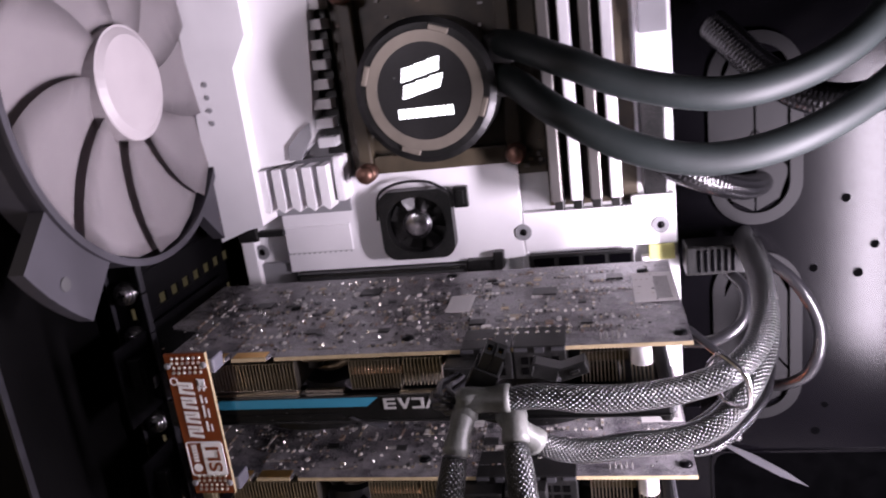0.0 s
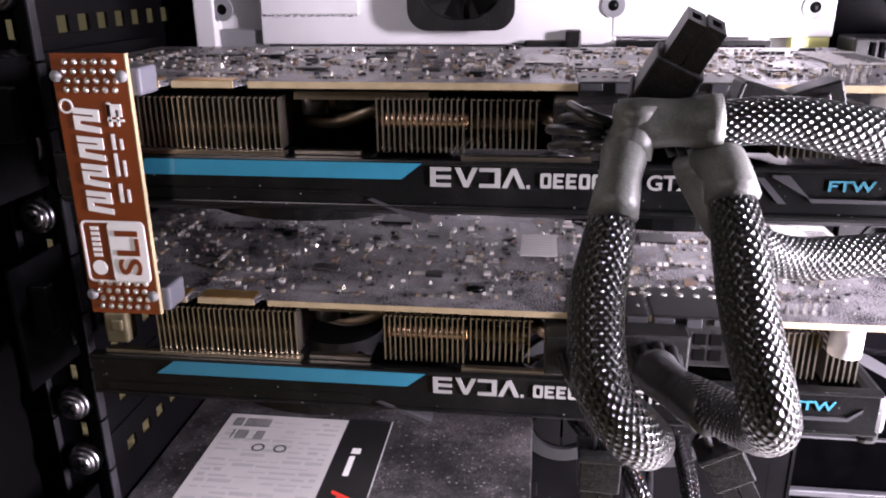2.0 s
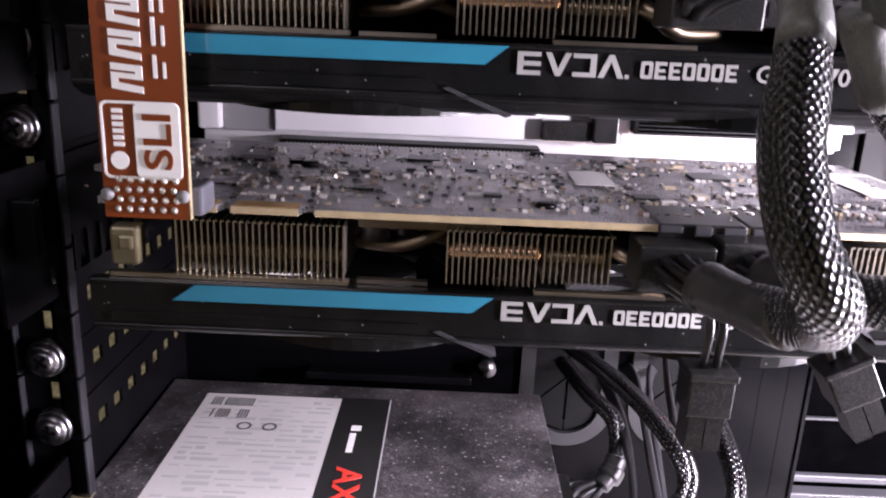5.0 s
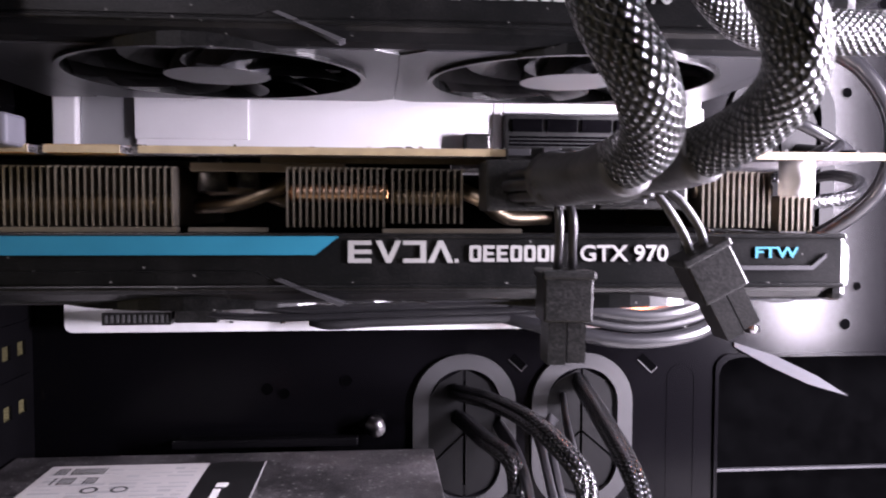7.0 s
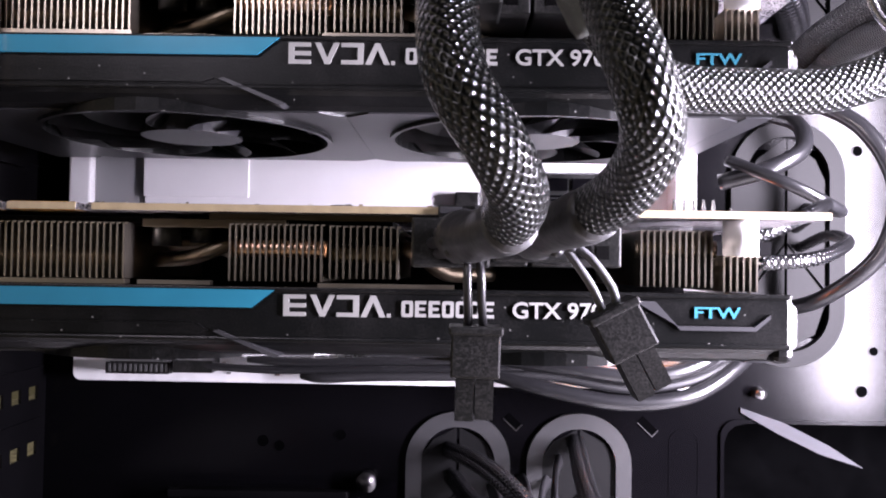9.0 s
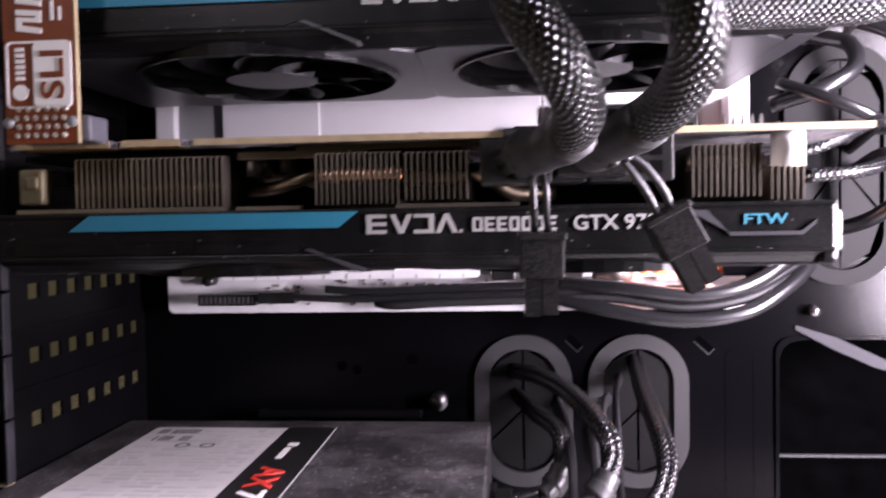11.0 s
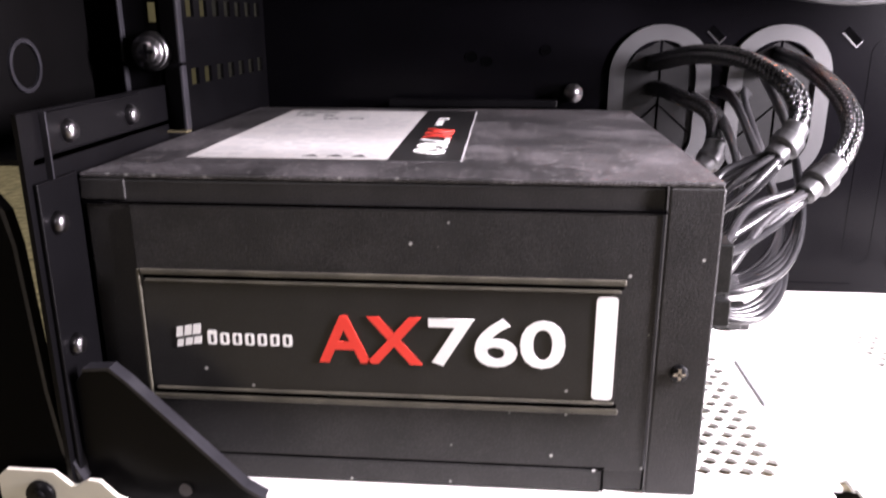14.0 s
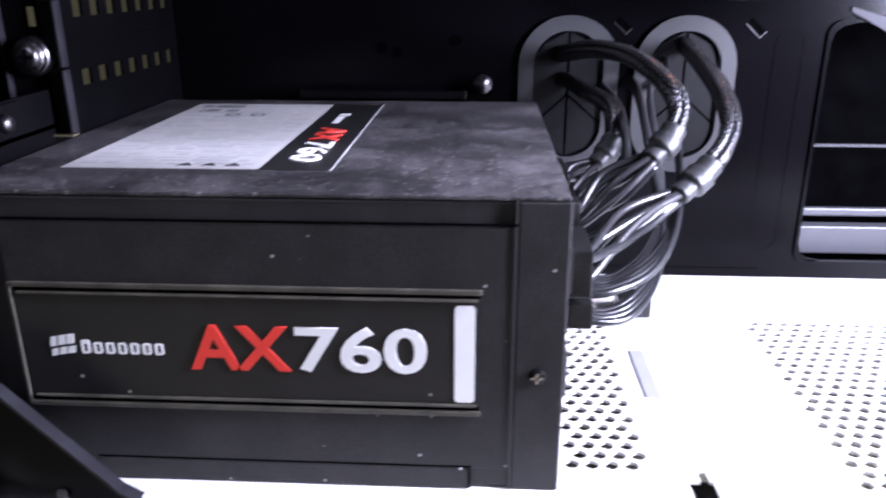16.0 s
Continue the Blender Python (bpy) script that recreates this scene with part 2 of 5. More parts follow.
YELLOW = mat("yellow_green_plastic", (0.52, 0.52, 0.2), 0.45, 0.0, 0.08, 80, 0.02)
BRAID = braid("black_braid_painted_glint", (0.002, 0.0026, 0.0023), (0.024, 0.0255, 0.024), 17, 0.002, 0.28)
BRAID_FINE = braid("fine_black_braid", (0.0015, 0.0015, 0.0017), (0.012, 0.012, 0.0135), 6, 0.0022, 0.26, 0.0003)
CHIPS = islands("board_components", [(0.02, 0.02, 0.022), (0.3, 0.25, 0.18), (0.45, 0.44, 0.42), (0.12, 0.11, 0.1), (0.6, 0.58, 0.55), (0.03, 0.03, 0.03), (0.32, 0.3, 0.28), (0.16, 0.11, 0.08)], 0.35, 0.25)
TIPS = islands("solder_tips", [(0.75, 0.73, 0.7), (0.6, 0.57, 0.5), (0.8, 0.78, 0.75)], 0.25, 0.9)
DULL_STEEL = mat("dull_steel", (0.14, 0.135, 0.14), 0.3, 1.0, 0.15, 150, 0.06)
TIE_GREY = mat("grey_nylon", (0.045, 0.045, 0.05), 0.45, 0.0, 0.1, 80, 0.03)
CLIP_GREY = mat("lavender_grey_plastic", (0.1, 0.1, 0.118), 0.45, 0.0, 0.08, 80, 0.03)
LOGO_GLOW = glow("lit_white_logo", (0.95, 0.97, 1.0), 6.0)
LED_ORANGE = glow("orange_led", (1.0, 0.17, 0.02), 9.0)

# ---- mesh helpers, sizes in millimetres ----
MM = 0.001


def box(bm, x0, x1, y0, y1, z0, z1, bevel=0.0):
    r = bmesh.ops.create_cube(bm, size=1.0)
    for v in r["verts"]:
        v.co = Vector(((x0 + x1) / 2 + v.co.x * (x1 - x0), (y0 + y1) / 2 + v.co.y * (y1 - y0), (z0 + z1) / 2 + v.co.z * (z1 - z0)))
    if bevel:
        edges = {e for v in r["verts"] for e in v.link_edges}
        bmesh.ops.bevel(bm, geom=list(edges), offset=bevel, segments=2, affect="EDGES", profile=0.5)
    return r["verts"]


def boxes(*specs, bevel=0.0):
    bm = bmesh.new()
    for s in specs:
        box(bm, *s, bevel=bevel)
    return bm


def prism(bm, outline, a0, a1, axis="y"):
    """A prism over an outline in the plane across the axis, from a0 to a1."""
    def at(p, a):
        return {"x": (a, p[0], p[1]), "y": (p[0], a, p[1]), "z": (p[0], p[1], a)}[axis]
    lo = [bm.verts.new(at(p, a0)) for p in outline]
    hi = [bm.verts.new(at(p, a1)) for p in outline]
    n = len(outline)
    fs = [bm.faces.new(lo), bm.faces.new(hi)]
    for i in range(n):
        fs.append(bm.faces.new((lo[i], lo[(i + 1) % n], hi[(i + 1) % n], hi[i])))
    bmesh.ops.recalc_face_normals(bm, faces=fs)
    return bm


def rounded(x0, x1, z0, z1, r, n=6):
    pts = []
    for cx, cz, a in ((x1 - r, z1 - r, 0), (x0 + r, z1 - r, 90), (x0 + r, z0 + r, 180), (x1 - r, z0 + r, 270)):
        for i in range(n + 1):
            b = radians(a + 90 * i / n)
            pts.append((cx + r * math.cos(b), cz + r * math.sin(b)))
    return pts


def ring(bm, outer, inner, a0, a1, axis="y"):
    """A plate with a hole: outer and inner outlines with the same number of points."""
    def at(p, a):
        return {"x": (a, p[0], p[1]), "y": (p[0], a, p[1]), "z": (p[0], p[1], a)}[axis]
    n = len(outer)
    v = [[bm.verts.new(at(p, a)) for p in o] for a in (a0, a1) for o in (outer, inner)]
    fs = []
    for i in range(n):
        j = (i + 1) % n
        fs += [bm.faces.new((v[0][i], v[0][j], v[1][j], v[1][i])), bm.faces.new((v[2][i], v[2][j], v[3][j], v[3][i])),
               bm.faces.new((v[0][i], v[0][j], v[2][j], v[2][i])), bm.faces.new((v[1][i], v[1][j], v[3][j], v[3][i]))]
    bmesh.ops.recalc_face_normals(bm, faces=fs)
    return bm


def disc(bm, c, r, a0, a1, axis="y", n=32, r1=None):
    """A round plug about an axis, tapering from r to r1."""
    r1 = r if r1 is None else r1
    def at(ang, rad, a):
        p, q = rad * math.cos(ang), rad * math.sin(ang)
        return {"x": (a, c[0] + p, c[1] + q), "y": (c[0] + p, a, c[1] + q), "z": (c[0] + p, c[1] + q, a)}[axis]
    lo = [bm.verts.new(at(2 * math.pi * i / n, r, a0)) for i in range(n)]
    hi = [bm.verts.new(at(2 * math.pi * i / n, r1, a1)) for i in range(n)]
    fs = [bm.faces.new(lo), bm.faces.new(hi)]
    for i in range(n):
        fs.append(bm.faces.new((lo[i], lo[(i + 1) % n], hi[(i + 1) % n], hi[i])))
    bmesh.ops.recalc_face_normals(bm, faces=fs)
    return bm


def circle(c, r, n=32, a0=0.0):
    return [(c[0] + r * math.cos(a0 + 2 * math.pi * i / n), c[1] + r * math.sin(a0 + 2 * math.pi * i / n)) for i in range(n)]


def smooth_line(points, step=2.0):
    """A smooth line through the points (Catmull-Rom)."""
    P = [Vector(p) for p in points]
    P = [2 * P[0] - P[1]] + P + [2 * P[-1] - P[-2]]
    out = []
    for i in range(1, len(P) - 2):
        n = max(2, int((P[i + 1] - P[i]).length / step))
        for k in range(n):
            t = k / n
            a, b, c, d = P[i - 1], P[i], P[i + 1], P[i + 2]
            out.append(0.5 * (2 * b + (c - a) * t + (2 * a - 5 * b + 4 * c - d) * t * t + (3 * b - a - 3 * c + d) * t ** 3))
    out.append(P[-2])
    return out


def tube(bm, points, r, sides=12, step=2.0, radius=None):
    """A hose along a smooth line; its coordinates run in metres along it and once round it."""
    line = smooth_line(points, step)
    uv = bm.loops.layers.uv.verify()
    rings, up, dist = [], None, 0.0
    for i, p in enumerate(line):
        d = (line[min(i + 1, len(line) - 1)] - line[max(i - 1, 0)]).normalized()
        if up is None:
            up = Vector((0, 0, 1)) if abs(d.z) < 0.9 else Vector((1, 0, 0))
        up = (up - d * up.dot(d)).normalized()
        side = d.cross(up)
        if i:
            dist += (p - line[i - 1]).length
        rr = radius(i / (len(line) - 1)) if radius else r
        rings.append(([bm.verts.new(p + rr * (math.cos(2 * math.pi * k / sides) * side + math.sin(2 * math.pi * k / sides) * up)) for k in range(sides)], dist))
    for (a, da), (b, db) in zip(rings, rings[1:]):
        for k in range(sides):
            j = (k + 1) % sides
            f = bm.faces.new((a[k], a[j], b[j], b[k]))
            f.smooth = True
            for l, c in zip(f.loops, ((da, k), (da, k + 1), (db, k + 1), (db, k))):
                l[uv].uv = (c[0] * MM, c[1] / sides)
    bm.faces.new(list(reversed(rings[0][0])))
    bm.faces.new(rings[-1][0])
    return bm


def finish(name, bm, material, smooth=False):
    bmesh.ops.scale(bm, vec=(MM, MM, MM), verts=bm.verts)
    me = bpy.data.meshes.new(name)
    bm.to_mesh(me)
    bm.free()
    me.materials.append(material)
    if smooth:
        for p in me.polygons:
            p.use_smooth = True
    return new(name, me)


def thing(name, label, category, base=(0, 0, 0), group="", kind=""):
    ob = new(name)
    ob.empty_display_size = 0.01
    ob.location = Vector(base) * MM
    return tagged(ob, label, category, group, kind)


def part(name, bm, material, parent, label="", smooth=False):
    """One mesh under a thing; the mesh is given in the thing's own millimetres."""
    ob = finish(name, bm, material, smooth)
    ob.parent = parent
    if label:
        ob["label"] = label
    return ob


def solid(name, bm, material, label, category, kind="", group="", smooth=False):
    return tagged(finish(name, bm, material, smooth), label, category, group, kind)


def letters(text, width, height, depth=0.15, weight=0.018):
    """Flat letters of a given size, lying in the x-z plane with their lower left corner at the origin, as a bmesh in millimetres."""
    curve = bpy.data.curves.new("letters", "FONT")
    curve.body, curve.extrude, curve.size, curve.resolution_u = text, 0.02, 1.0, 4
    curve.offset = weight
    ob = bpy.data.objects.new("letters", curve)
    scene.collection.objects.link(ob)
    me = bpy.data.meshes.new_from_object(ob.evaluated_get(bpy.context.evaluated_depsgraph_get()))
    bpy.data.objects.remove(ob)
    bm = bmesh.new()
    bm.from_mesh(me)
    bpy.data.meshes.remove(me)
    xs, ys = [v.co.x for v in bm.verts], [v.co.y for v in bm.verts]
    sx, sy = width / (max(xs) - min(xs)), height / (max(ys) - min(ys))
    x0, y0 = min(xs), min(ys)
    for v in bm.verts:
        v.co = Vector(((v.co.x - x0) * sx, -v.co.z / 0.02 * depth, (v.co.y - y0) * sy))
    return bm


def moved(bm, m):
    bmesh.ops.transform(bm, matrix=m, verts=bm.verts)
    return bm


def turn(x, y, z, rx=0, ry=0, rz=0):
    return pose(x, y, z, rx, ry, rz)


def plate(xs, zs, holes, a0, a1, axis="y"):
    """A sheet with rectangular openings that go through it: xs and zs are its bounds, holes (x0, x1, z0, z1)."""
    cx = sorted({*xs, *(h[0] for h in holes), *(h[1] for h in holes)})
    cz = sorted({*zs, *(h[2] for h in holes), *(h[3] for h in holes)})
    bm = bmesh.new()
    grid = {}
    def at(p, q, a):
        return {"x": (a, p, q), "y": (p, a, q), "z": (p, q, a)}[axis]
    def vert(i, j, k):
        if (i, j, k) not in grid:
            grid[i, j, k] = bm.verts.new(at(cx[i], cz[j], (a0, a1)[k]))
        return grid[i, j, k]
    full = {(i, j) for i in range(len(cx) - 1) for j in range(len(cz) - 1)
            if not any(h[0] <= (cx[i] + cx[i + 1]) / 2 <= h[1] and h[2] <= (cz[j] + cz[j + 1]) / 2 <= h[3] for h in holes)}
    for i, j in full:
        for k in (0, 1):
            bm.faces.new([vert(i, j, k), vert(i + 1, j, k), vert(i + 1, j + 1, k), vert(i, j + 1, k)])
        for di, dj, e in ((-1, 0, ((i, j), (i, j + 1))), (1, 0, ((i + 1, j), (i + 1, j + 1))), (0, -1, ((i, j), (i + 1, j))), (0, 1, ((i, j + 1), (i + 1, j + 1)))):
            if (i + di, j + dj) not in full:
                (p, q) = e
                bm.faces.new([vert(*p, 0), vert(*q, 0), vert(*q, 1), vert(*p, 1)])
    bmesh.ops.recalc_face_normals(bm, faces=bm.faces)
    return bm

# ---- the setting ----
def wall(name, spec, material, label):
    return solid(name, boxes(spec), material, label, "wall", "structure")


solid("ground", boxes((-1500, 1500, -1500, 1500, -60, -42)), CARPET, "mottled yellow-brown carpet under the case", "carpet", "structure")
wall("wall_north", (-700, 1500, 1500, 1520, -42, 2000), WALL_PAINT, "plain dim room wall")
wall("wall_south", (-700, 1500, -1520, -1500, -42, 2000), WALL_PAINT, "plain dim room wall")
wall("wall_east", (1500, 1520, -1500, 1500, -42, 2000), WALL_PAINT, "plain dim room wall")
wall("wall_west", (-720, -700, -1500, 1500, -42, 2000), mat("yellowish_wall_paint", (0.5, 0.47, 0.3), 0.9, 0.0, 0.1, 3, 0.1), "plain yellowish room wall")
solid("ceiling", boxes((-720, 1520, -1520, 1520, 2000, 2020)), WALL_PAINT, "plain dim room ceiling", "ceiling", "structure")


def vent_panel(x0, x1, y0, y1, pitch, hole):
    """A staggered field of hexagonal holes through a thin sheet that fills the rectangle."""
    verts, faces = [], []
    def add(*ps):
        verts.extend(ps)
        faces.append(tuple(range(len(verts) - len(ps), len(verts))))
    rows = round((y1 - y0) / (pitch * 0.87))
    dy = (y1 - y0) / rows
    for r in range(rows):
        ya, yb = y0 + r * dy, y0 + (r + 1) * dy
        yc = (ya + yb) / 2
        x = x0 + (pitch / 2 if r % 2 else 0)
        if r % 2:
            add((x0, ya, 0), (x, ya, 0), (x, yb, 0), (x0, yb, 0))
        while x + pitch <= x1 + 1e-6:
            xc = x + pitch / 2
            outer = [(x + pitch, yc), (x + pitch, yb), (xc, yb), (x, yb), (x, yc), (x, ya), (xc, ya), (x + pitch, ya)]
            a = [radians(v) for v in (0, 35, 90, 145, 180, 215, 270, 325)]
            inner = [(xc + hole * math.cos(v), yc + hole * math.sin(v)) for v in a]
            for i in range(8):
                j = (i + 1) % 8
                add((*outer[i], 0), (*outer[j], 0), (*inner[j], 0), (*inner[i], 0))
                add((*inner[i], 0), (*inner[j], 0), (*inner[j], -1.2), (*inner[i], -1.2))
            x += pitch
        if x < x1 - 1e-6:
            add((x, ya, 0), (x1, ya, 0), (x1, yb, 0), (x, yb, 0))
    me = bpy.data.meshes.new("vent_mesh")
    me.from_pydata([Vector(v) * MM for v in verts], [], faces)
    me.materials.append(WHITE_STEEL)
    return me


# case floor with two perforated fields
VENT_A, VENT_B = (3, 31, 10, 122), (86, 162, 4, 118)
floor = solid("floor", plate((-162, 330), (-20, 169), [VENT_A, VENT_B, (38.5, 46, -3, 6), (42, 45, 6, 11), (44, 50, 119, 128)], -1.2, 0, "z"), WHITE_STEEL, "white painted steel case floor with perforated vents", "case floor", "structure")
for v in (VENT_A, VENT_B):
    mesh = new("vent_mesh", vent_panel(*v, 5.9, 2.35))
    mesh.parent = floor
    mesh["label"] = "field of small hexagonal vent holes"
part("floor_clip", boxes((35.4, 40.8, 52, 87, 0.0, 0.7), bevel=0.2), ARMOR_GREY, floor)
part("floor_ridge", boxes((67, 67.8, 40, 126, 0, 0.3)), WHITE_STEEL, floor)
part("dust_filter_tab", boxes((36, 56, -8, 14, -9, -6), (44, 50, 0, 4, -6, -3)), BLACK_PLASTIC, floor)

lip = bmesh.new()
prism(lip, [(-181, -38), (-181, 10.5), (-178.5, 12.6), (-166, 12.4), (-161.5, 8.4), (-160, 8.6), (-157, 10.4), (-154, 10.2), (-150, 6), (-146, 4.2), (-112, 3), (60, 0.6), (330, 0.4), (330, -38)], -21.4, -20.2)
# Cream copy of the white steel; paints the shade on this upright face.
front_lip = solid("floor_lip", lip, mat("shaded_white_steel", (0.62, 0.6, 0.52), 0.45, 0.0, 0.06, 30, 0.05, 1200), "white lower rail of the case, shade put into its colour", "case rail", "structure")
for x, z in ((-170, 6), (-169.5, -6.5)):
    bm = bmesh.new()
    disc(bm, (x, z), 3.6, -22.6, -21.4, n=20, r1=3.9)
    disc(bm, (x, z), 1.6, -22.9, -22.6, n=6)
    part("screw", bm, BLACK_STEEL, front_lip, "black screw head", True)
# White pad stands in for light through the slot, black bars for its shadow.
bm = bmesh.new()
prism(bm, rounded(-151, -142, -16, -4, 1.2), -21.9, -21.3)
part("punched_slot", bm, WHITE_STEEL, front_lip)
part("slot_shadow", boxes((-151.4, -141.8, -22.0, -21.3, -4.4, -3.2), (-142.6, -141.8, -22.0, -21.3, -15, -4.4)), SHADED_BLACK, front_lip)
bm = bmesh.new()
ring(bm, circle((-131.5, -8.5), 3.2, 20), circle((-131.5, -8.5), 1.7, 20), -21.9, -21.3)
part("screw_hole", bm, ARMOR_GREY, front_lip)

# back wall: the motherboard tray, with its cable openings
CUT = (127, 330, 9, 118)
GROMMETS = [(15, 44, 52, 121), (66, 44, 52, 121), (153, 48, 142, 246), (153, 48, 262, 366)]
holes = [CUT]
holes += [(c - w / 2 + 7, c + w / 2 - 7, z0 + 12, z1 - 12) for c, w, z0, z1 in GROMMETS]
tray = solid("wall_back", plate((-162, 330), (-1, 450), holes, 169, 170.4), TRAY, "charcoal painted steel motherboard tray with cable openings", "motherboard tray", "structure")
# Black discs on the tray stand in for the dark inside its holes.
for x, z, hole_r in ((183, 234, 2.2), (206, 230, 2.6), (185, 132, 2.4), (190, 149, 1.8), (154, 330, 2.4), (199, 273, 2.4), (214, 246, 2.4), (-35, 110, 2.2), (-68, 107, 2.4), (-61, 105, 2.2)):
    bm = bmesh.new()
    disc(bm, (x, z), hole_r, 168.8, 169.6, n=20)
    part("round_hole", bm, UNLIT_BLACK, tray)
    bm = bmesh.new()
    ring(bm, circle((x, z), hole_r + 0.35, 20), circle((x, z), hole_r, 20), 168.6, 169.2)
    part("hole_rim", bm, TRAY, tray)
# Black plates stand in for the slots' dark, pale bars for their bright edge.
for x, z, w in ((95, 116, 4.2), (38, 117, 3.6)):
    bm = moved(boxes((-w, w, -0.3, 0, -1.7, 1.7)), turn(x, 169, z, 0, 43, 0))
    part("angled_slot", bm, UNLIT_BLACK, tray)
    bm = moved(boxes((-w, w, -0.7, 0, -2.1, -1.7), (w, w + 0.4, -0.7, 0, -2.1, 1.7)), turn(x, 169, z, 0, 43, 0))
    part("slot_edge", bm, DULL_STEEL, tray)
for x0, x1, z0, z1 in ((104, 117, 14, 115),):
    bm = bmesh.new()
    ring(bm, rounded(x0, x1, z0, z1, 6), rounded(x0 + 0.8, x1 - 0.8, z0 + 0.8, z1 - 0.8, 5.4), 168.75, 169)
    part("embossed_ridge", bm, TRAY, tray)
part("embossed_ridge", boxes((-60, 110, 168.4, 169, 3.6, 4.6)), TRAY, tray)
bm = bmesh.new()
ring(bm, rounded(CUT[0] - 1.5, 330, CUT[2] - 1.5, CUT[3] + 1.5, 7), rounded(CUT[0], 329, CUT[2], CUT[3], 7), 167.6, 169)
part("cutout_rim", bm, TRAY, tray)
part("cutout_corner", prism(bmesh.new(), [(127, 118), (127, 108), (129, 114), (132, 116.6), (138, 118)], 168.8, 170.2), TRAY, tray)
part("cutout_corner", prism(bmesh.new(), [(127, 9), (138, 9), (132, 10.4), (129, 13), (127, 19)], 168.8, 170.2), TRAY, tray)
solid("side_panel", boxes((-162, 330, 196, 197.5, -40, 450)), UNLIT_BLACK, "inner face of the far side panel, shade put into its black", "side panel", "structure")
solid("trim", boxes((120, 330, 182, 190, 8, 22), (120, 330, 186, 190, 26, 30), bevel=0.8), TIE_GREY, "pale steel rails behind the tray opening", "rail", "structure")
solid("trim", boxes((120, 330, 188, 190, 60, 61.2)), SHROUD_GREY, "thin grey seam behind the tray opening", "rail", "structure")


def grommet(c, w, z0, z1):
    g = thing("cable_grommet", "dark grey rubber cable grommet with slit flaps", "grommet", (c, 169, (z0 + z1) / 2), "cable grommets in the tray")
    h = (z1 - z0) / 2
    bm = bmesh.new()
    ring(bm, rounded(-w / 2, w / 2, -h, h, w / 2 - 0.5, 10), rounded(-w / 2 + 6.5, w / 2 - 6.5, -h + 6.5, h - 6.5, w / 2 - 7, 10), -2.4, 0.0)
    # Tall rims take the darker rubber copy to offset the lamp's grazing light.
    part("rim", bm, RUBBER if h < 40 else DARK_RUBBER, g, "rubber rim")
    a, b = w / 2 - 6.5, h - 7
    for pts in ([(-a, -b * 0.5), (-0.6, 0.5), (-0.6, b), (-a * 0.7, b * 0.8), (-a, b * 0.55)], [(a, -b * 0.45), (a, b * 0.55), (a * 0.7, b * 0.8), (0.6, b), (0.6, 0.3)],
                [(-a, -b * 0.55), (-a * 0.7, -b * 0.85), (-0.6, -b), (-0.6, -0.8)], [(0.6, -b), (a * 0.7, -b * 0.85), (a, -b * 0.5), (0.6, -0.8)]):
        part("flap", prism(bmesh.new(), pts, -0.3, 0.9), DARK_RUBBER, g)
    return g


for spec in GROMMETS:
    grommet(*spec)

# rear wall with slot covers, their vent holes and thumbscrews
rear_holes = []
SLOT_Z = [106 + 21.2 * k for k in range(9)]
for z in (104, 127, 150, 268):
    rear_holes += [(81.5 + 12.4 * k, 88.3 + 12.4 * k, z - 2.8, z + 2.8) for k in range(7)]
rear_holes += [(100 + 9 * k, 105 + 9 * k, z, z + 4) for z in (178, 186, 239, 247) for k in range(7)]
rear_holes.append((-20, 60, 103, 450))
rear = solid("wall_rear", plate((-20, 169), (-1, 450), rear_holes, -163, -161.8, "x"), BLACK_STEEL, "black steel rear wall with slot covers and vent holes", "case wall", "structure")
for k, z in enumerate(SLOT_Z):
    if z < 300:
        part("slot_cover_edge", boxes((-161.8, -161.2, 58, 166, z + 9.4, z + 10.4)), BLACK_STEEL, rear)
flange = solid("slot_flange", plate((-174, -155.6), (88.5, 300), [(-166, -163, 125.4 + 23.7 * k - 3, 125.4 + 23.7 * k + 3) for k in range(7)], 60, 61.4), BLACK_STEEL, "black steel flange that holds the expansion brackets", "bracket flange", "structure")
for k in range(10):
    z = 88.5 + 21.2 * k
    part("flange_edge", boxes((-156.0, -155.0, 57.4, 61.4, z + 0.4, z + 20.6), bevel=0.3), EDGE, flange, "flange edge with its highlight put into the colour")
    part("flange_edge", boxes((-174.4, -173.6, 57.4, 61.4, z + 0.4, z + 20.6), bevel=0.25), EDGE, flange)
part("flange_edge", boxes((-174, -155.4, 57.4, 61.4, 88.0, 88.6)), TAN_EDGE, flange)
part("flange_web", boxes((-187.4, -186, -16, 60, 92, 450)), SHADED_BLACK, flange)
part("flange_web", boxes((-186, -174.4, 60, 61.4, 92, 300)), SHADED_BLACK, flange)
embossed = bmesh.new()
ring(embossed, circle((24, 111), 7.4, 28), circle((24, 111), 6.2, 28), -186, -185.2, "x")
part("embossed_ring", embossed, EDGE, flange)
part("flange_web", boxes((-186, -161.8, 60, 61.4, 300, 450)), SHADED_BLACK, flange)
part("flange_foot", boxes((-187, -161.8, -16, 61, 90.6, 92)), BLACK_STEEL, flange)


